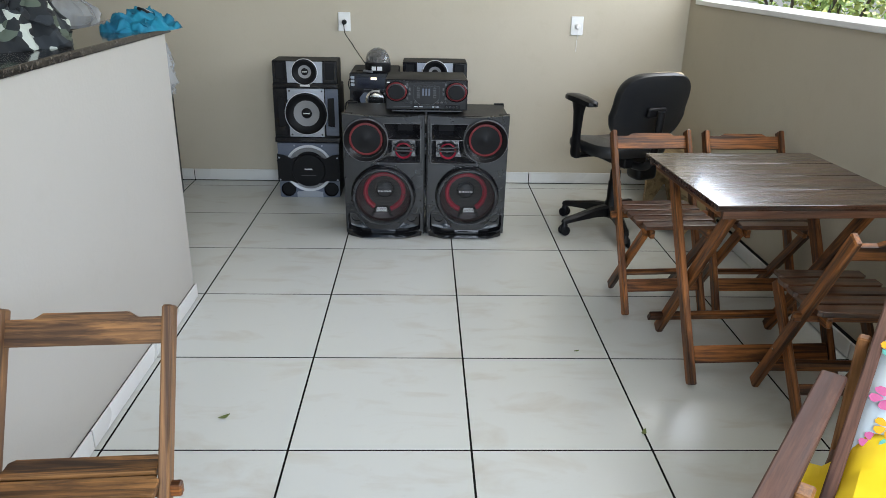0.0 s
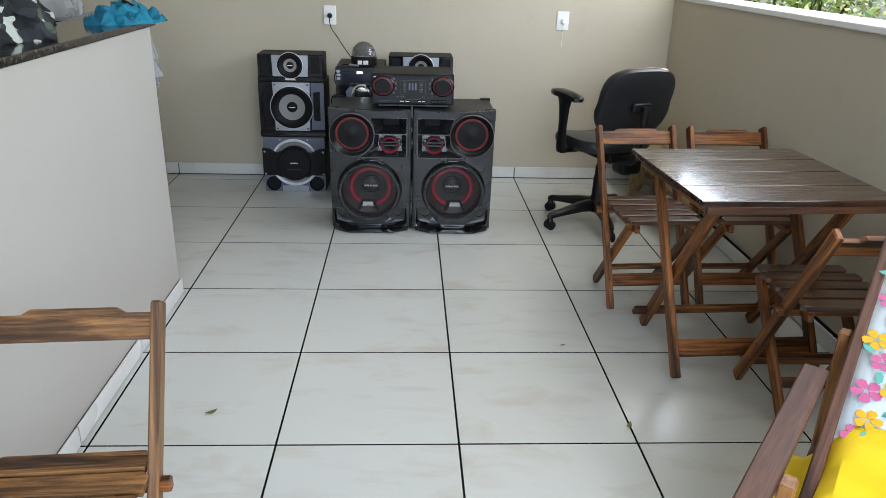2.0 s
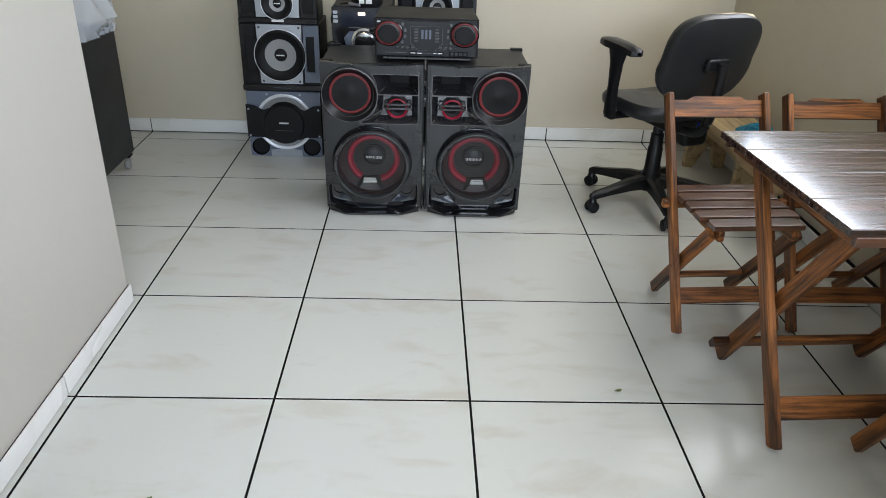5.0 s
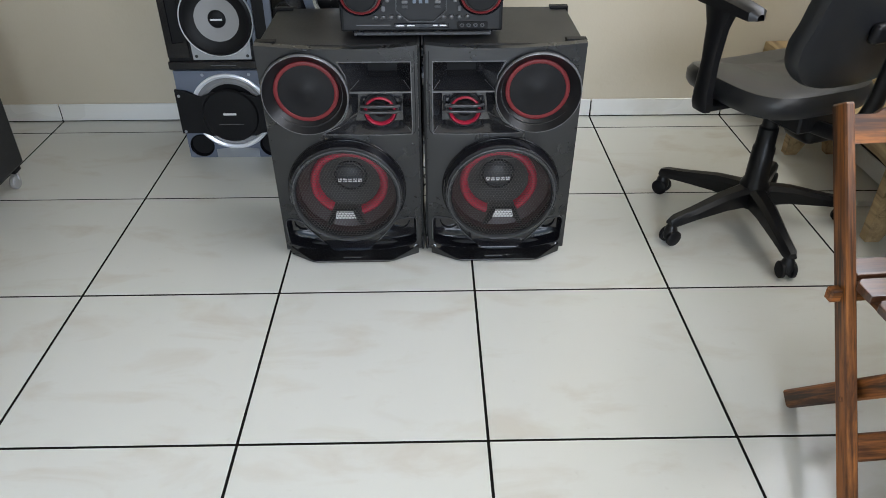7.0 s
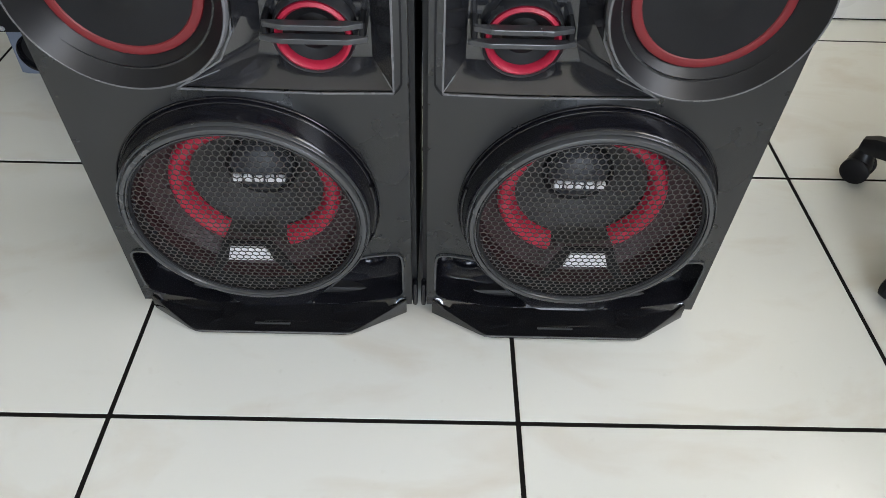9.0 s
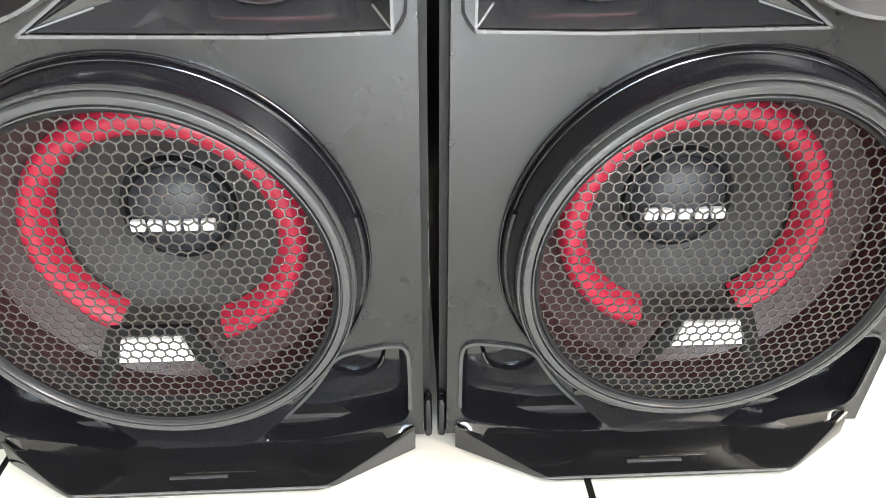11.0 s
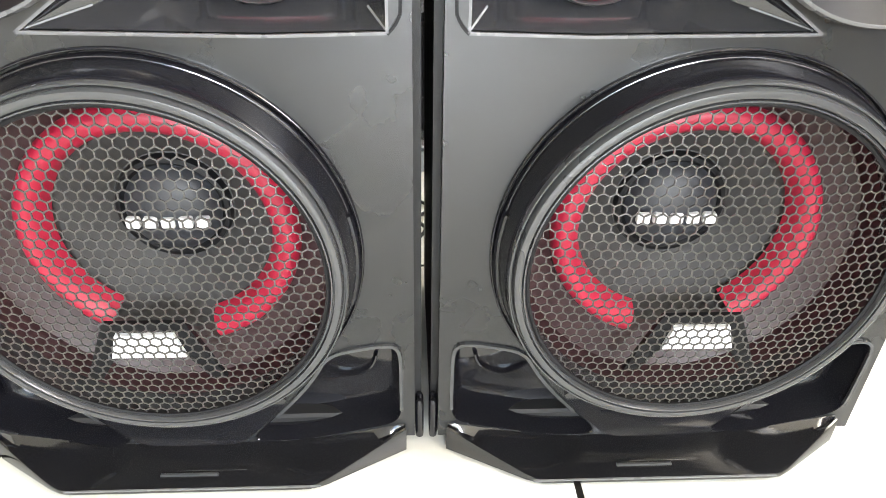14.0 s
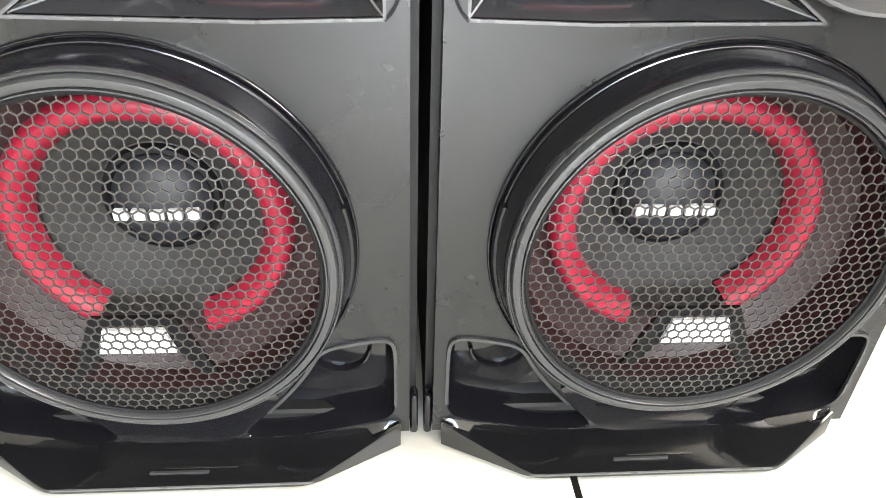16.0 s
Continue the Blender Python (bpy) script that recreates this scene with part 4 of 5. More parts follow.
def plug_adapter():
    o = thing("plug", "black power plug in the wall socket", "plug")
    part("body", lathe(B(), [(0.0, -0.03), (0.012, -0.03), (0.015, -0.022), (0.016, 0.0)], (-0.664, 2.966, 1.05), "y", 16), MATTE, o, "", True)


def wall_socket(x, z, plugged):
    o = thing("wall_socket", "white wall socket plate " + ("with a black plug" if plugged else "with a white plug"), "socket", pose(x, YB, z))
    bm = box(B(), -0.039, 0.039, -0.009, -0.0005, -0.058, 0.058, 0.004, 2)
    pl = part("plate", bm, WHITE, o)
    part("insert", box(B(), -0.02, 0.02, -0.0105, -0.009, -0.024, 0.024, 0.0006), WHITE, pl)
    if not plugged:
        part("plug", lathe(B(), [(0.0, -0.04), (0.010, -0.04), (0.016, -0.03), (0.017, -0.0105)], (0.002, 0, -0.004), "y", 16), WHITE, o, "white plug", True)
        part("cord", tube(B(), [(0.002, -0.036, -0.008), (0.004, -0.03, -0.06), (0.003, -0.014, -0.09), (0.003, -0.006, -0.16)], 0.0018, 6), WHITE, o)
    return o


wall_socket(-0.664, 1.052, True)
plug_adapter()
wall_socket(0.822, 1.05, False)

cable("loose_cable", [(-0.20, 2.30, 0.004), (-0.16, 2.33, 0.006), (-0.135, 2.37, 0.012), (-0.15, 2.42, 0.006), (-0.12, 2.46, 0.005), (-0.16, 2.5, 0.004)], 0.003, "black cable on the tiles behind the loudspeakers")

# ---- wooden furniture ----


def folding_chair(label, slat_mat, rail_mat, stile_mat):
    """Faces -y; the back leans to +y."""
    root = thing("folding_chair", label, "chair", None, "folding wooden chairs")
    w = 0.172
    for sx in (-1, 1):
        stick("stile", (sx * w, -0.205, 0.004), (sx * w, 0.205, 0.722), 0.022, 0.046, (1, 0, 0), 0.004, stile_mat, root)
        stick("leg", (sx * (w - 0.028), 0.105, 0.006), (sx * (w - 0.028), -0.238, 0.398), 0.022, 0.044, (1, 0, 0), 0.004, CHAIRWOOD, root)
        stick("seat_rail", (sx * (w - 0.052), 0.085, 0.395), (sx * (w - 0.052), -0.262, 0.395), 0.02, 0.036, (1, 0, 0), 0.003, CHAIRWOOD, root)
    # back rail with a raised middle
    out = [(-0.161, 0.0), (0.161, 0.0), (0.161, 0.058), (0.105, 0.058), (0.085, 0.070), (-0.085, 0.070), (-0.105, 0.058), (-0.161, 0.058)]
    bm = slab(B(), out, -0.009, 0.009)
    o = part("back_rail", bm, rail_mat, root)
    o.matrix_basis = pose(0, 0.171, 0.648, -28)
    # slats
    for k in range(5):
        y = 0.082 - k * 0.071
        ww = 0.168 if 0 < k < 4 else 0.15
        if k == 0:
            ww = 0.155
        out = [(-ww, y - 0.058), (ww, y - 0.058), (ww, y - 0.012), (ww - 0.012, y), (-ww + 0.012, y), (-ww, y - 0.012)]
        part("slat", prism(B(), out, 0.4135, 0.432, 0.0025), slat_mat, root)
    stick("stretcher", (-0.161, -0.142, 0.115), (0.161, -0.142, 0.115), 0.018, 0.056, (0, 0.86, -0.5), 0.003, CHAIRWOOD, root)
    stick("stretcher", (-0.132, 0.012, 0.112), (0.132, 0.012, 0.112), 0.018, 0.036, (0, 0.7, 0.7), 0.003, CHAIRWOOD, root)
    stick("axle", (-0.205, 0.022, 0.388), (0.205, 0.022, 0.388), 0.024, 0.03, (0, 1, 0), 0.004, CHAIRWOOD, root)
    for sx in (-1, 1):
        part("bolt", lathe(B(), [(0.006, -0.003), (0.006, 0.003), (0, 0.004)], (sx * (w + 0.012), -0.092, 0.205), "x", 10), CHROME, root)
    return root


c1 = folding_chair("dark-stained folding wooden chair with slatted seat at the table", SLATWOOD, CHAIRWOODX, CHAIRWOOD)
c1.matrix_basis = pose(0.882, 1.155, 0, 0, 0, 4)
copy_thing(c1, pose(1.298, 1.165, 0, 0, 0, 1))
copy_thing(c1, pose(1.225, 0.185, 0, 0, 0, 179))
c4 = folding_chair("worn folding wooden chair standing alone by the half wall", WORNWOOD, WORNWOOD, WORNSTILE)
c4.matrix_basis = pose(-0.856, -0.680, 0, 0, 0, 4)


def folding_table():
    root = thing("folding_table", "dark varnished folding wooden table with a plank top", "table", pose(1.078, 0.60, 0, 0, 0, 3))
    h = 0.338
    for k in range(4):
        y0 = -h + k * (2 * h / 4)
        part("plank", box(B(), -h, h, y0 + 0.0015, y0 + 2 * h / 4 - 0.0015, 0.708, 0.728, 0.002), TABLEWOOD, root)
    for x in (-0.285, 0.285):
        part("batten", box(B(), x - 0.018, x + 0.018, -h + 0.03, h - 0.03, 0.672, 0.7075, 0.003), CHAIRWOODY, root)
    for y in (-h + 0.011, h - 0.011):
        part("apron", box(B(), -h + 0.02, h - 0.02, y - 0.008, y + 0.008, 0.682, 0.7075, 0.002), SLATWOOD, root)
    for sx in (-1, 1):
        xo, xi = sx * 0.268, sx * 0.236
        stick("leg", (xo, -0.21, 0.004), (xo, 0.22, 0.70), 0.024, 0.05, (1, 0, 0), 0.004, CHAIRWOOD, root)
        stick("leg", (xi, 0.232, 0.004), (xi, -0.255, 0.70), 0.024, 0.05, (1, 0, 0), 0.004, CHAIRWOOD, root)
    stick("stretcher", (-0.254, -0.156, 0.098), (0.254, -0.156, 0.098), 0.02, 0.064, (0, 0.84, -0.54), 0.003, CHAIRWOOD, root)
    stick("stretcher", (-0.30, 0.186, 0.085), (0.30, 0.186, 0.085), 0.022, 0.042, (0, 0.8, 0.6), 0.003, CHAIRWOOD, root)
    return root


folding_table()


def office_chair():
    root = thing("office_chair", "black office chair with worn vinyl backrest and one armrest", "chair", pose(0.925, 2.07, 0, 0, 0, 0))
    feet = [(-0.225, 0.215), (-0.305, -0.125), (0.005, -0.325), (0.32, -0.015), (0.19, 0.275)]
    for x, y in feet:
        d = Vector((x, y, 0)).normalized()
        s = d.cross(Vector((0, 0, 1)))
        leg = B()
        rows = []
        for t, w, zt, zb in ((0.02, 0.032, 0.150, 0.085), (0.12, 0.027, 0.140, 0.088), (0.24, 0.022, 0.112, 0.078), (0.305, 0.020, 0.100, 0.070), (0.325, 0.014, 0.09, 0.072)):
            p = d * t
            rows.append([(p + s * w + Vector((0, 0, zb))), (p + s * w + Vector((0, 0, zt - 0.012))), (p + s * w * 0.5 + Vector((0, 0, zt))), (p - s * w * 0.5 + Vector((0, 0, zt))),
                         (p - s * w + Vector((0, 0, zt - 0.012))), (p - s * w + Vector((0, 0, zb)))])
        loft(leg, rows, True)
        lo = part("star_leg", leg, BLACKPL, root, "", True)
        c = d * 0.312
        q = s
        for off in (-0.017, 0.017):
            bm = lathe(B(), [(0.0, -0.009), (0.02, -0.009), (0.0265, -0.005), (0.0265, 0.005), (0.02, 0.009), (0.0, 0.009)], (0, 0, 0), "x", 20)
            wo = part("caster_wheel", bm, MATTE, lo, "", True)
            wo.matrix_basis = pose(c.x + q.x * off, c.y + q.y * off, 0.0275, 0, 0, math.degrees(math.atan2(q.y, q.x)))
        bm = lathe(B(), [(0.02, 0.02), (0.024, 0.035), (0.018, 0.06), (0.011, 0.075), (0.0, 0.075)], (c.x, c.y, 0), "z", 16)
        part("caster_hood", bm, BLACKPL, lo, "", True)
    part("gas_column", lathe(B(), [(0.0, 0.07), (0.045, 0.075), (0.046, 0.15), (0.036, 0.17), (0.034, 0.28), (0.030, 0.285), (0.029, 0.345), (0.024, 0.35), (0.022, 0.42), (0.0, 0.42)], (0, 0, 0), "z", 28), BLACKPL, root, "", True)
    # the seat group is turned to face away to the side
    ang = 20
    R = Matrix.Rotation(radians(ang), 4, "Z")

    def turned(o):
        o.matrix_basis = R
        return o

    turned(part("mechanism", box(B(), -0.07, 0.07, -0.17, 0.09, 0.40, 0.4555, 0.006), BLACKPL, root))
    # seat faces +y before the turn
    bm = B()
    rows = []
    for z, g in ((0.456, 0.84), (0.462, 0.94), (0.478, 0.98), (0.506, 0.98), (0.524, 0.93), (0.532, 0.78), (0.533, 0.4)):
        row = []
        for k in range(40):
            a = 2 * math.pi * k / 40
            c, s = math.cos(a), math.sin(a)
            x = 0.235 * math.copysign(abs(c) ** 0.55, c) * g
            y = 0.225 * math.copysign(abs(s) ** 0.6, s) * g + 0.02
            row.append((x, y, z - (0.03 * max(0, s) ** 3)))
        rows.append(row)
    loft(bm, rows, True)
    turned(part("seat", bm, LEATHER, root, "black vinyl seat", True))
    # backrest
    bm = B()
    rows = []
    for dy, g in ((0.030, 0.5), (0.034, 0.88), (0.028, 0.98), (0.012, 1.0), (-0.008, 1.0), (-0.022, 0.97), (-0.028, 0.88), (-0.030, 0.5)):
        row = []
        for k in range(48):
            a = 2 * math.pi * k / 48
            c, s = math.cos(a), math.sin(a)
            wx = 0.225 if s < 0 else 0.215
            x = wx * math.copysign(abs(c) ** 0.62, c) * g * (1.0 + 0.06 * s)
            z = 0.188 * math.copysign(abs(s) ** 0.66, s) * g
            row.append((x, dy + 0.35 * x * x - 0.10 * z, z))
        rows.append(row)
    loft(bm, rows, True)
    bm.verts.ensure_lookup_table()
    bm.faces.new([bm.verts[i] for i in range(48)])
    back = part("backrest", bm, LEATHER, root, "black vinyl backrest worn through along its top", True)
    back.matrix_basis = R @ pose(0, -0.250, 0.738, 10)
    bm = B()
    rows = []
    for k in range(13):
        t = (k / 12 - 0.5)
        x = t * 0.20 + 0.035
        w = 0.011 * (1 - (2 * t) ** 4) * (0.7 + 0.3 * math.sin(9 * t + 1)) + 0.001
        z = 0.184 - 0.35 * x * x
        rows.append([(x, -0.028 - 0.008 + 0.35 * x * x - w * 0.4, z - 0.010), (x, -0.022 + 0.35 * x * x, z + 0.002), (x, -0.004 + 0.35 * x * x + w, z + 0.003)])
    loft(bm, rows, False, False)
    tear = part("torn_foam", bm, FOAM, back, "bare foam showing at the torn edge")
    mod = tear.modifiers.new("thick", "SOLIDIFY")
    mod.thickness = 0.004
    part("bracket", box(B(), -0.055, 0.055, -0.058, -0.03, -0.035, 0.02, 0.012, 3), BLACKPL, back, "", True)
    bm = tube(B(), curve_pts([(0, -0.335, 0.735), (0, -0.33, 0.64), (0, -0.315, 0.53), (0, -0.27, 0.44), (0, -0.18, 0.415), (0, -0.10, 0.415)], 5), 0.021, 10)
    turned(part("back_bar", bm, BLACKPL, root, "", True))
    bm = box(B(), 0.100, 0.238, -0.07, 0.055, 0.285, 0.4555, 0.030, 4)
    turned(part("seat_housing", bm, BLACKPL, root, "black plastic housing under the seat", True))
    # armrest on the one side
    ax = -0.262
    bm = B()
    rows = []
    for z, y, w, d in ((0.436, 0.02, 0.014, 0.03), (0.455, 0.02, 0.02, 0.034), (0.49, 0.025, 0.018, 0.030), (0.58, 0.022, 0.017, 0.026), (0.68, 0.02, 0.019, 0.034), (0.740, 0.02, 0.022, 0.055)):
        rows.append([(ax + w * cx, y + d * cy, z) for cx, cy in ((-1, -0.6), (-0.6, -1), (0.6, -1), (1, -0.6), (1, 0.6), (0.6, 1), (-0.6, 1), (-1, 0.6))])
    loft(bm, rows, True)
    turned(part("arm_post", bm, BLACKPL, root, "", True))
    bm = B()
    rows = []
    for y, w, zt, zb in ((-0.13, 0.010, 0.750, 0.734), (-0.115, 0.028, 0.762, 0.732), (-0.03, 0.036, 0.772, 0.737), (0.07, 0.036, 0.774, 0.738), (0.125, 0.026, 0.768, 0.740), (0.14, 0.010, 0.758, 0.744)):
        rows.append([(ax - w, y, zb), (ax - w, y, zt - 0.008), (ax - w * 0.6, y, zt), (ax + w * 0.6, y, zt), (ax + w, y, zt - 0.008), (ax + w, y, zb)])
    loft(bm, rows, True)
    turned(part("arm_pad", bm, BLACKPL, root, "", True))
    turned(part("arm_bracket", box(B(), ax - 0.012, -0.06, -0.01, 0.05, 0.437, 0.4545, 0.004), BLACKPL, root))
    turned(part("lever", tube(B(), [(0.05, -0.02, 0.41), (0.17, -0.06, 0.405), (0.2, -0.07, 0.40)], 0.006, 8), CHROME, root))
    return root


office_chair()
bm = heap(B(), (0, 0, 0), 0.055, 0.035, 0.075, 11, 6, 24)
bb = tagged(part("plastic_bag", bm, BLUEBAG, None, "", True), "crumpled blue plastic bag hanging under the office chair", "bag")
bb.matrix_basis = pose(1.045, 2.03, 0.395, 70, 10, 20)


def bench():
    root = thing("bench", "rough raw wooden bench against the wall", "bench", pose(1.385, 2.42, 0))
    bm = B()
    rnd = random.Random(5)
    rows = []
    for k in range(13):
        y = -0.85 + 1.39 * k / 12
        e0, e1 = rnd.uniform(-0.006, 0.006), rnd.uniform(-0.006, 0.006)
        rows.append([(-0.125 + e0, y, 0.262), (-0.122 + e0, y, 0.328), (0.12 + e1, y, 0.332), (0.125 + e1, y, 0.266)])
    loft(bm, rows, True)
    bm.faces.new([v for v in bm.verts if abs(v.co.y + 0.85) < 1e-5])
    part("seat_plank", bm, RAWWOOD, root)
    for y in (0.17, -0.46):
        out = [(-0.118, 0.0), (-0.072, 0.0), (-0.012, 0.115), (0.0, 0.12), (0.012, 0.115), (0.045, 0.0), (0.095, 0.0), (0.112, 0.262), (-0.112, 0.262)]
        bm = slab(B(), out, y - 0.018, y + 0.018)
        part("leg_board", bm, RAWWOOD, root)
    return root


bench()


def pile(name, c, sx, sy, sz, seed, material, label, n=36, turn=0):
    bm = heap(B(), (0, 0, 0), sx, sy, sz, seed, 7, n)
    o = tagged(part(name, bm, material, None, "", True), label, "cloth")
    o.matrix_basis = pose(*c, 0, 0, turn)
    return o


pile("cloth", (1.40, 2.10, 0.329), 0.085, 0.11, 0.075, 3, TEAL, "crumpled turquoise cloth on the bench")
pile("cloth", (1.345, 1.965, 0.329), 0.05, 0.05, 0.06, 4, GREYCLOTH, "crumpled white cloth on the bench")
def crumple(o, coarse, fine, size):
    """Pushes the surface about in two sizes of creases, above its support."""
    for v in o.data.vertices:
        if v.co.z < 0.002:
            continue
        a = noise.noise_vector(v.co * coarse)
        b = noise.noise_vector(v.co * fine + Vector((3.1, 7.7, 1.3)))
        v.co += a * size + b * (size * 0.45)
        v.co.z = max(0.003, v.co.z + size * (0.6 - abs(a.x) * 1.6))


tw_o = pile("towel", (-1.215, 0.985, 1.163), 0.110, 0.180, 0.070, 8, TEAL, "crumpled turquoise towel on the bar top", 96)
crumple(tw_o, 26, 58, 0.020)
for v in tw_o.data.vertices:
    over = max(0.0, v.co.y + 0.985 - 1.115)
    v.co.z -= 0.75 * over + 4.0 * over * over
tr_o = pile("trousers", (-1.325, 0.36, 1.163), 0.100, 0.17, 0.20, 21, CAMO, "crumpled camouflage trousers on the bar top", 80)
crumple(tr_o, 15, 36, 0.034)
o = thing("packet", "silver and black packet lying on the turquoise towel", "packet", pose(-1.185, 0.985, 1.214, 10, 24, 62))
part("wrapper", box(B(), -0.045, 0.045, -0.016, 0.016, 0, 0.012, 0.005, 2), MATTE, o)
part("label_strip", box(B(), -0.03, 0.005, -0.0165, 0.0165, 0.0125, 0.0135), PALEMARK, o)


def film_bag(name, rows_spec, seed, label, m):
    rnd = random.Random(seed)
    bm = B()
    rows = []
    n = 64
    for z, rx, ry in rows_spec:
        ph = rnd.uniform(0, 6)
        rows.append([(rx * math.cos(2 * math.pi * k / n) * (1 + 0.10 * math.sin(4 * 2 * math.pi * k / n + ph) + 0.06 * rnd.uniform(-1, 1)),
                      ry * math.sin(2 * math.pi * k / n) * (1 + 0.10 * math.sin(5 * 2 * math.pi * k / n + ph) + 0.06 * rnd.uniform(-1, 1)), z) for k in range(n)])
    loft(bm, rows, True)
    o = tagged(part(name, bm, BAG, None, "", True), label, "bag")
    o.matrix_basis = m
    return o


bag_o = film_bag("plastic_bag", [(0.0, 0.18, 0.12), (0.04, 0.21, 0.15), (0.09, 0.19, 0.14), (0.13, 0.11, 0.09), (0.15, 0.04, 0.03)], 2, "white translucent plastic bag on the kitchen worktop", pose(-2.3, 2.72, 1.0305))
crumple(bag_o, 12, 30, 0.022)


def flight_case():
    root = thing("flight_case", "scuffed black rack case on casters", "case", pose(-1.835, 2.21, 0))
    part("body", box(B(), -0.225, 0.225, -0.22, 0.22, 0.075, 0.70, 0.01, 2), CAB, root)
    for x in (-0.18, 0.205):
        for y in (-0.17, 0.17):
            ca = part("caster", box(B(), x - 0.018, x + 0.018, y - 0.022, y + 0.022, 0.062, 0.0745, 0.002), MATTE, root)
            part("wheel", lathe(B(), [(0.0, -0.011), (0.022, -0.011), (0.026, -0.006), (0.026, 0.006), (0.022, 0.011), (0.0, 0.011)], (x, y - 0.012, 0.0265), "x", 18), GREYCONE, ca, "grey caster wheel", True)
            part("fork", box(B(), x - 0.015, x + 0.015, y - 0.008, y + 0.006, 0.03, 0.062, 0.002), CHROME, ca)
    rnd = random.Random(4)
    for k in range(5):
        y, z = rnd.uniform(-0.2, 0.15), rnd.uniform(0.15, 0.5)
        stick("scratch", (0.2256, y, z), (0.2256, y + rnd.uniform(0.03, 0.08), z - rnd.uniform(0.02, 0.07)), 0.0012, 0.0012, (1, 0, 0), 0, EDGE, root)
    return root


flight_case()
film_bag("plastic_film", [(0.695, 0.235, 0.235), (0.72, 0.24, 0.24), (0.77, 0.25, 0.23), (0.86, 0.245, 0.21), (0.97, 0.22, 0.18), (1.06, 0.15, 0.12), (1.10, 0.05, 0.03)], 6,
         "translucent plastic sheet draped over the rack case", pose(-1.785, 2.21, 0))

# ---- deck chair ----


def flower(bm_petal, bm_leaf, c, r, e1, e2, rot):
    n = e1.cross(e2).normalized()
    for k in range(5):
        a = rot + 2 * math.pi * k / 5
        d = e1 * math.cos(a) + e2 * math.sin(a)
        q = e1 * -math.sin(a) + e2 * math.cos(a)
        vs = [bm_petal.verts.new(c + n * 0.0012 + d * (r * u) + q * (r * v)) for u, v in ((0.12, 0), (0.4, -0.28), (0.8, -0.36), (1.0, -0.12), (0.95, 0.05), (0.98, 0.2), (0.75, 0.36), (0.4, 0.25))]
        bm_petal.faces.new(vs)
    if bm_leaf is not None:
        for a in (rot + 0.9, rot + 3.2):
            d = e1 * math.cos(a) + e2 * math.sin(a)
            q = e1 * -math.sin(a) + e2 * math.cos(a)
            vs = [bm_leaf.verts.new(c + n * 0.0008 + d * (r * u) + q * (r * v)) for u, v in ((1.0, 0), (1.35, -0.25), (1.8, -0.28), (2.3, 0.08), (1.9, 0.3), (1.4, 0.26))]
            bm_leaf.faces.new(vs)


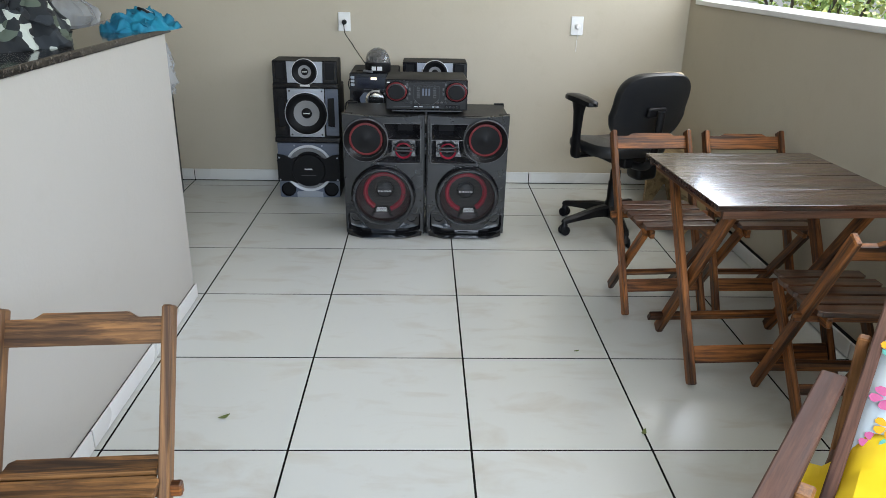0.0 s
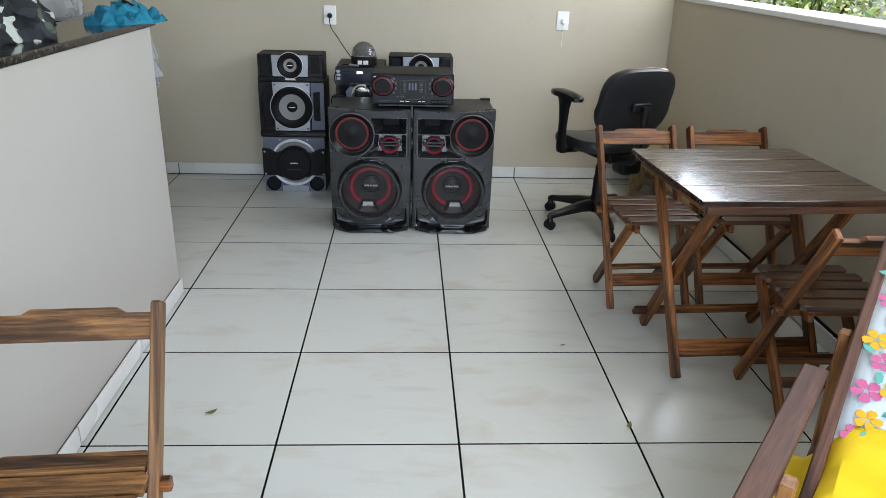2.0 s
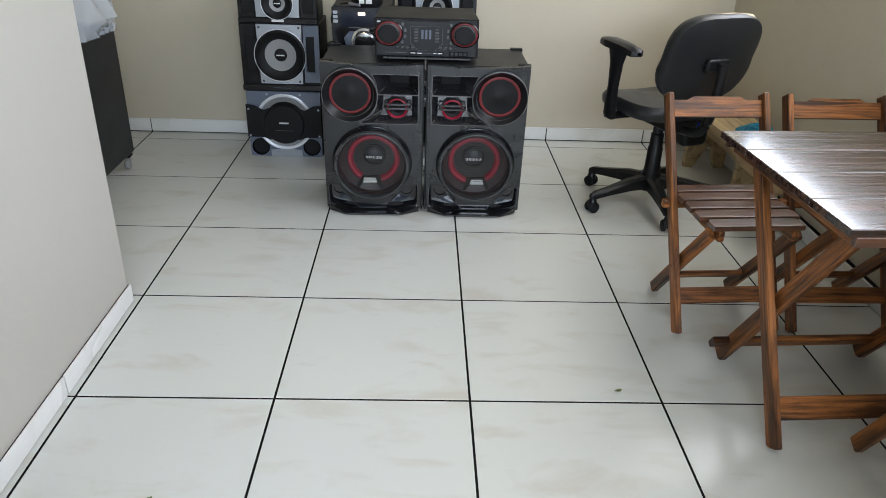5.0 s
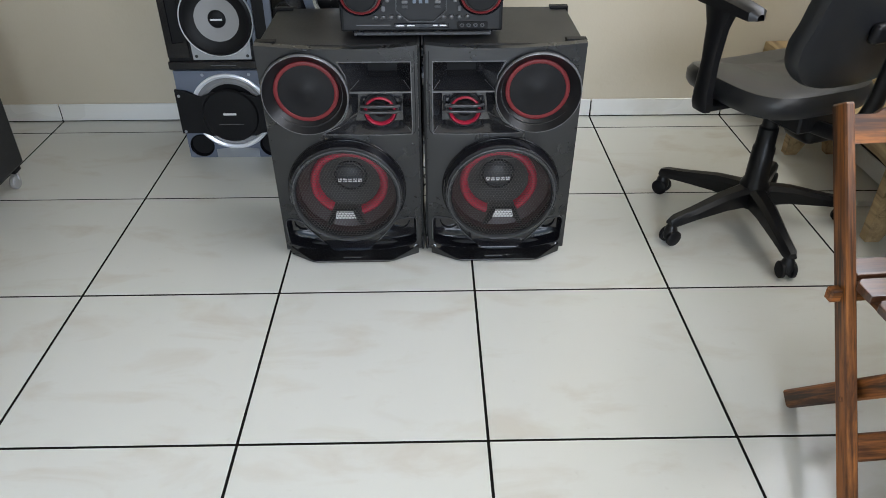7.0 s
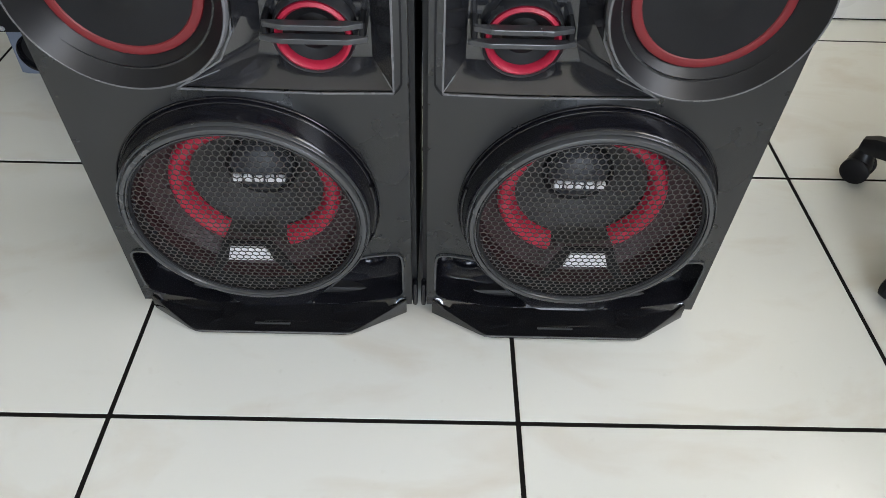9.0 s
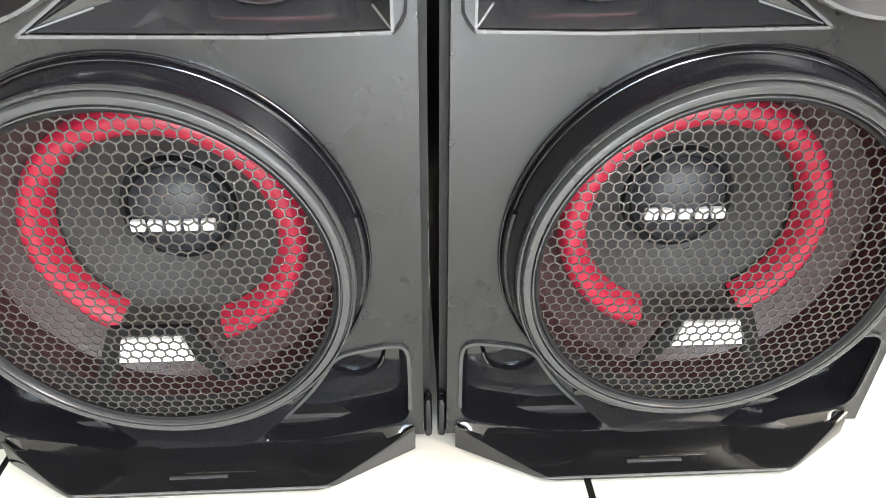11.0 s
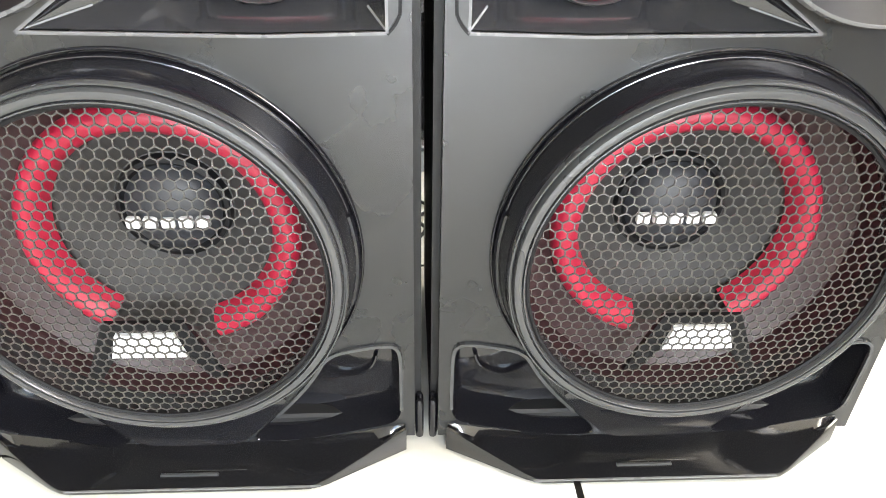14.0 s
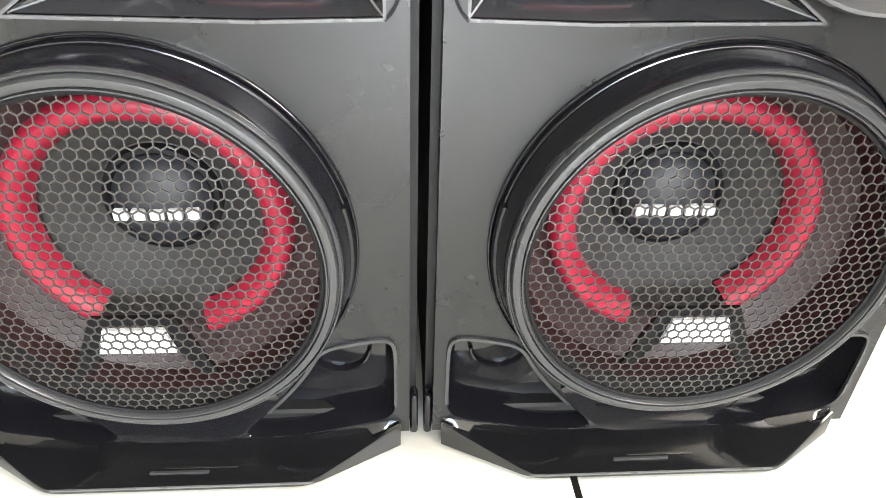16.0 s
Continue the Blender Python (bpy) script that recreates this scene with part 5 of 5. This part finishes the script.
def deck_chair():
    root = thing("deck_chair", "brown wooden armchair with floral and yellow cushions", "chair")
    f = Vector((-0.62, -0.785, 0))
    side = Vector((0.785, -0.62, 0))
    arm0, arm1 = Vector((0.790, -0.455, 0.545)), Vector((0.415, -0.925, 0.545))
    W = 0.50
    for k in (0, 1):
        o = side * (W * k)
        stick("armrest", arm0 + o, arm1 + o, 0.056, 0.022, side, 0.004, DECKWOOD, root)
        stick("front_leg", arm1 + o - f * 0.125 + side * 0.043 * (1 - 2 * k) + Vector((0, 0, 0.010)), (arm1 + o - f * 0.125 + side * 0.043 * (1 - 2 * k)) + Vector((0, 0, -0.545)), 0.03, 0.045, side, 0.004, DECKPOST, root)
        stick("back_rail", Vector((0.600, -0.800, 0.375)) + o, Vector((1.135, -0.115, 0.775)) + o, 0.026, 0.04, side, 0.004, DECKWOOD, root)
        stick("rear_leg", Vector((0.892, -0.378, 0.608)) + o, Vector((0.86, -0.43, 0.0)) + o, 0.026, 0.04, side, 0.004, DECKPOST, root)
        stick("seat_rail", Vector((0.86, -0.43, 0.30)) + o, Vector((0.46, -0.935, 0.33)) + o, 0.026, 0.045, side, 0.004, DECKWOOD, root)
    # reclining cushion between the rails
    a = Vector((0.645, -0.745, 0.405)) + side * 0.004
    b = Vector((1.13, -0.12, 0.775)) + side * 0.004
    up = (b - a).normalized()
    nrm = side.cross(up).normalized()
    if nrm.z < 0:
        nrm = -nrm
    bm = B()
    rows = []
    for i in range(15):
        p = a + (b - a) * (i / 14)
        rows.append([p + side * (0.46 * j / 10) + nrm * (0.010 - 0.035 * max(0.0, 0.42 - i / 14) / 0.42 + 0.012 * math.sin(math.pi * j / 10) ** 0.5 + 0.004 * math.sin(5 * i + j)) for j in range(11)])
    vs = [[bm.verts.new(p) for p in r] for r in rows]
    for i in range(14):
        for j in range(10):
            bm.faces.new((vs[i][j], vs[i][j + 1], vs[i + 1][j + 1], vs[i + 1][j]))
    back = part("back_cushion", bm, FLORAL, root, "pale blue cushion with a print of flowers", True)
    mod = back.modifiers.new("thick", "SOLIDIFY")
    mod.thickness, mod.offset = 0.03, -1
    lea = B()
    rnd = random.Random(12)
    for i in range(12):
        for j in range(6):
            u, v = 0.05 + 0.080 * i + rnd.uniform(-0.015, 0.015), 0.038 + 0.072 * j + rnd.uniform(-0.018, 0.018) + (0.03 if i % 2 else 0)
            if u > 0.95 or v > 0.425 or v < 0.022:
                continue
            c = a + (b - a) * u + side * v + nrm * (0.0118 - 0.035 * max(0.0, 0.42 - u) / 0.42 + 0.012 * max(0.0, math.sin(math.pi * v / 0.46)) ** 0.5 + 0.004)
            petals = B()
            flower(petals, lea if 0.045 < v < 0.41 else None, c, rnd.uniform(0.026, 0.033), side, up, rnd.uniform(0, 6))
            part("flower", petals, PETALY if (i * 2 + j) % 3 == 0 else PETALP, back)
    tagged(part("printed_leaves", lea, LEAFP, back), kind="stuff")
    # yellow seat cushion, tucked under the rails and puffed up against the back
    a = Vector((0.445, -0.875, 0.325)) - side * 0.02
    b = Vector((0.728, -0.560, 0.385)) - side * 0.06
    bm = B()
    vs = []
    for i in range(25):
        r = []
        for j in range(25):
            u, v = i / 24, j / 24
            p = a + (b - a) * u + side * (0.58 * v)
            puff = min(1.0, max(0.0, (v - 0.135) / 0.10)) * min(1.0, max(0.0, (1 - v) / 0.2))
            puff = puff * puff * (3 - 2 * puff)
            h = 0.125 * puff * min(1.0, (0.55 + 0.45 * u)) * min(1.0, u / 0.15)
            r.append(bm.verts.new(p + Vector((0, 0, h + 0.005 * math.sin(i * 0.9 + j * 0.5) + 0.004 * math.sin(j * 1.3 - i * 0.4)))))
        vs.append(r)
    for i in range(24):
        for j in range(24):
            bm.faces.new((vs[i][j], vs[i][j + 1], vs[i + 1][j + 1], vs[i + 1][j]))
    seat = part("seat_cushion", bm, YELLOW, root, "bright yellow seat cushion", True)
    mod = seat.modifiers.new("thick", "SOLIDIFY")
    mod.thickness, mod.offset = 0.035, -1


deck_chair()


def fallen_leaf(x, y, rot, size, bend):
    bm = B()
    rows = []
    for k in range(6):
        t = k / 5
        w = size * 0.22 * math.sin(math.pi * min(1, t * 0.95 + 0.03)) + 0.0006
        z = 0.003 + bend * size * (t - 0.5) ** 2
        rows.append([(size * (t - 0.5), -w, z + 0.002), (size * (t - 0.5), 0, z), (size * (t - 0.5), w, z + 0.002), (size * (t - 0.5), 0, z + 0.0006 + 0.001)])
    loft(bm, rows, False)
    o = tagged(part("leaf", bm, LEAFM), "small dry green leaf lying on the tiles", "leaf", "fallen leaves")
    o.matrix_basis = pose(x, y, 0, 0, 0, rot)


fallen_leaf(-0.808, 0.171, 35, 0.040, 0.5)
fallen_leaf(0.45, 0.621, 20, 0.022, 0.4)
fallen_leaf(0.566, 0.085, 60, 0.034, 0.8)

# a loose cut of skirting tile by the wall
tl = part("tile_offcut", box(B(), 1.352, 1.495, 2.165, 2.235, 0.0, 0.022, 0.002), BASE)
tagged(tl, "white skirting tile offcut lying by the wall", "tile")

# ---- garden ----


def shrub(x, y, seed, hgt, spread, leaves):
    rnd = random.Random(seed)
    root = thing("shrub", "leafy green garden shrub in the sun outside the window", "shrub", pose(x, y, -0.25), "garden shrubs")
    bm = B()
    tips = []
    for k in range(6):
        a = 2 * math.pi * k / 6 + rnd.uniform(-0.4, 0.4)
        tip = Vector((math.cos(a) * spread * 0.6, math.sin(a) * spread * 0.6, hgt * rnd.uniform(0.6, 0.95)))
        pts = curve_pts([(0, 0, 0), (tip.x * 0.25, tip.y * 0.25, hgt * 0.3), tuple(tip)], 4)
        tube(bm, pts, 0.018, 5)
        tips += pts[3:]
    part("trunk", bm, BARK, root)
    verts, faces = [], []
    for _ in range(leaves):
        p = rnd.choice(tips) + Vector((rnd.gauss(0, 0.24), rnd.gauss(0, 0.24), rnd.gauss(0, 0.22)))
        d = Vector((rnd.uniform(-1, 1), rnd.uniform(-1, 1), rnd.uniform(-0.7, 0.5))).normalized()
        q = d.cross(Vector((rnd.uniform(-1, 1), rnd.uniform(-1, 1), rnd.uniform(0.2, 1)))).normalized()
        n = d.cross(q)
        L, w = rnd.uniform(0.06, 0.12), rnd.uniform(0.02, 0.035)
        i = len(verts)
        verts += [tuple(p), tuple(p + d * L * 0.5 + q * w + n * 0.006), tuple(p + d * L), tuple(p + d * L * 0.5 - q * w + n * 0.006)]
        faces.append((i, i + 1, i + 2, i + 3))
    me = bpy.data.meshes.new("crown")
    me.from_pydata(verts, [], faces)
    me.materials.append(LEAVES)
    o = new("crown", me)
    o.parent = root


for k in range(9):
    shrub(4.1 + 0.7 * (k % 3) + 0.2 * (k % 2), 1.6 + 0.85 * k, 30 + k, 2.3 + 0.25 * (k % 3), 1.0, 1500)

# ---- floor tiles and skirting, piece by piece ----
floor = tagged(part("floor", box(B(), -3.2, XR, -3.8, YB, -0.1, -0.0007), GROUT), "glossy cream ceramic tile floor with dark joints", "floor", "", "structure")
TILE_MESHES = {}


def tile_mesh(w, d, h, key, material):
    k = (round(w, 4), round(d, 4), round(h, 4), key)
    if k not in TILE_MESHES:
        bm = box(B(), -w / 2, w / 2, -d / 2, d / 2, -h, 0, 0.0006)
        me = bpy.data.meshes.new(key)
        bm.to_mesh(me)
        bm.free()
        me.materials.append(material)
        TILE_MESHES[k] = me
    return TILE_MESHES[k]


GAP = 0.0068
tr = random.Random(77)


def lay(x0, x1, y0, y1):
    if x1 - x0 < 0.012 or y1 - y0 < 0.012:
        return
    o = new("tile", tile_mesh(x1 - x0, y1 - y0, 0.0075, "tile", TILE))
    o.parent = floor
    o.location = ((x0 + x1) / 2, (y0 + y1) / 2, tr.uniform(-0.0003, 0.0003))


for i in range(-6, 3):
    for j in range(-7, 6):
        x0, x1 = max(i * T, -3.2), min((i + 1) * T, XR)
        y0, y1 = max(j * T, -3.8), min((j + 1) * T, YB)
        if x1 > x0 and y1 > y0:
            lay(x0 + GAP / 2, x1 - GAP / 2, y0 + GAP / 2, y1 - GAP / 2)


def skirting(parent, cuts, place, h):
    for a, b in zip(cuts, cuts[1:]):
        if b - a < 0.02:
            continue
        bm = box(B(), *place(a + 0.003, b - 0.003), 0.006, h, 0.0015)
        o = part("skirting_tile", bm, BASE)
        o.parent = parent


base_b = setting("baseboard_back", [(-3.2, XR, YB - 0.004, YB - 0.0005, 0.0, 0.07)], GROUT, "dark mortar behind the white skirting tiles")
skirting(base_b, [-3.2] + [i * T for i in range(-5, 3)] + [XR], lambda a, b: (a, b, YB - 0.012, YB - 0.0045), 0.080)
base_r = setting("baseboard_right", [(XR - 0.024, XR - 0.0005, -3.8, YB - 0.013, 0.0, 0.07)], GROUT, "dark mortar behind the white skirting tiles")
skirting(base_r, [-3.8] + [j * T for j in range(-6, 6)] + [YB - 0.013], lambda a, b: (XR - 0.034, XR - 0.0245, a, b), 0.074)
base_h = setting("baseboard_half", [(-1.1695, -1.165, -1.35, 1.10, 0.0, 0.066)], GROUT, "dark mortar behind the white skirting tiles")
skirting(base_h, [-1.35] + [j * T for j in range(-2, 2)] + [1.10], lambda a, b: (-1.1645, -1.157, a, b), 0.07)
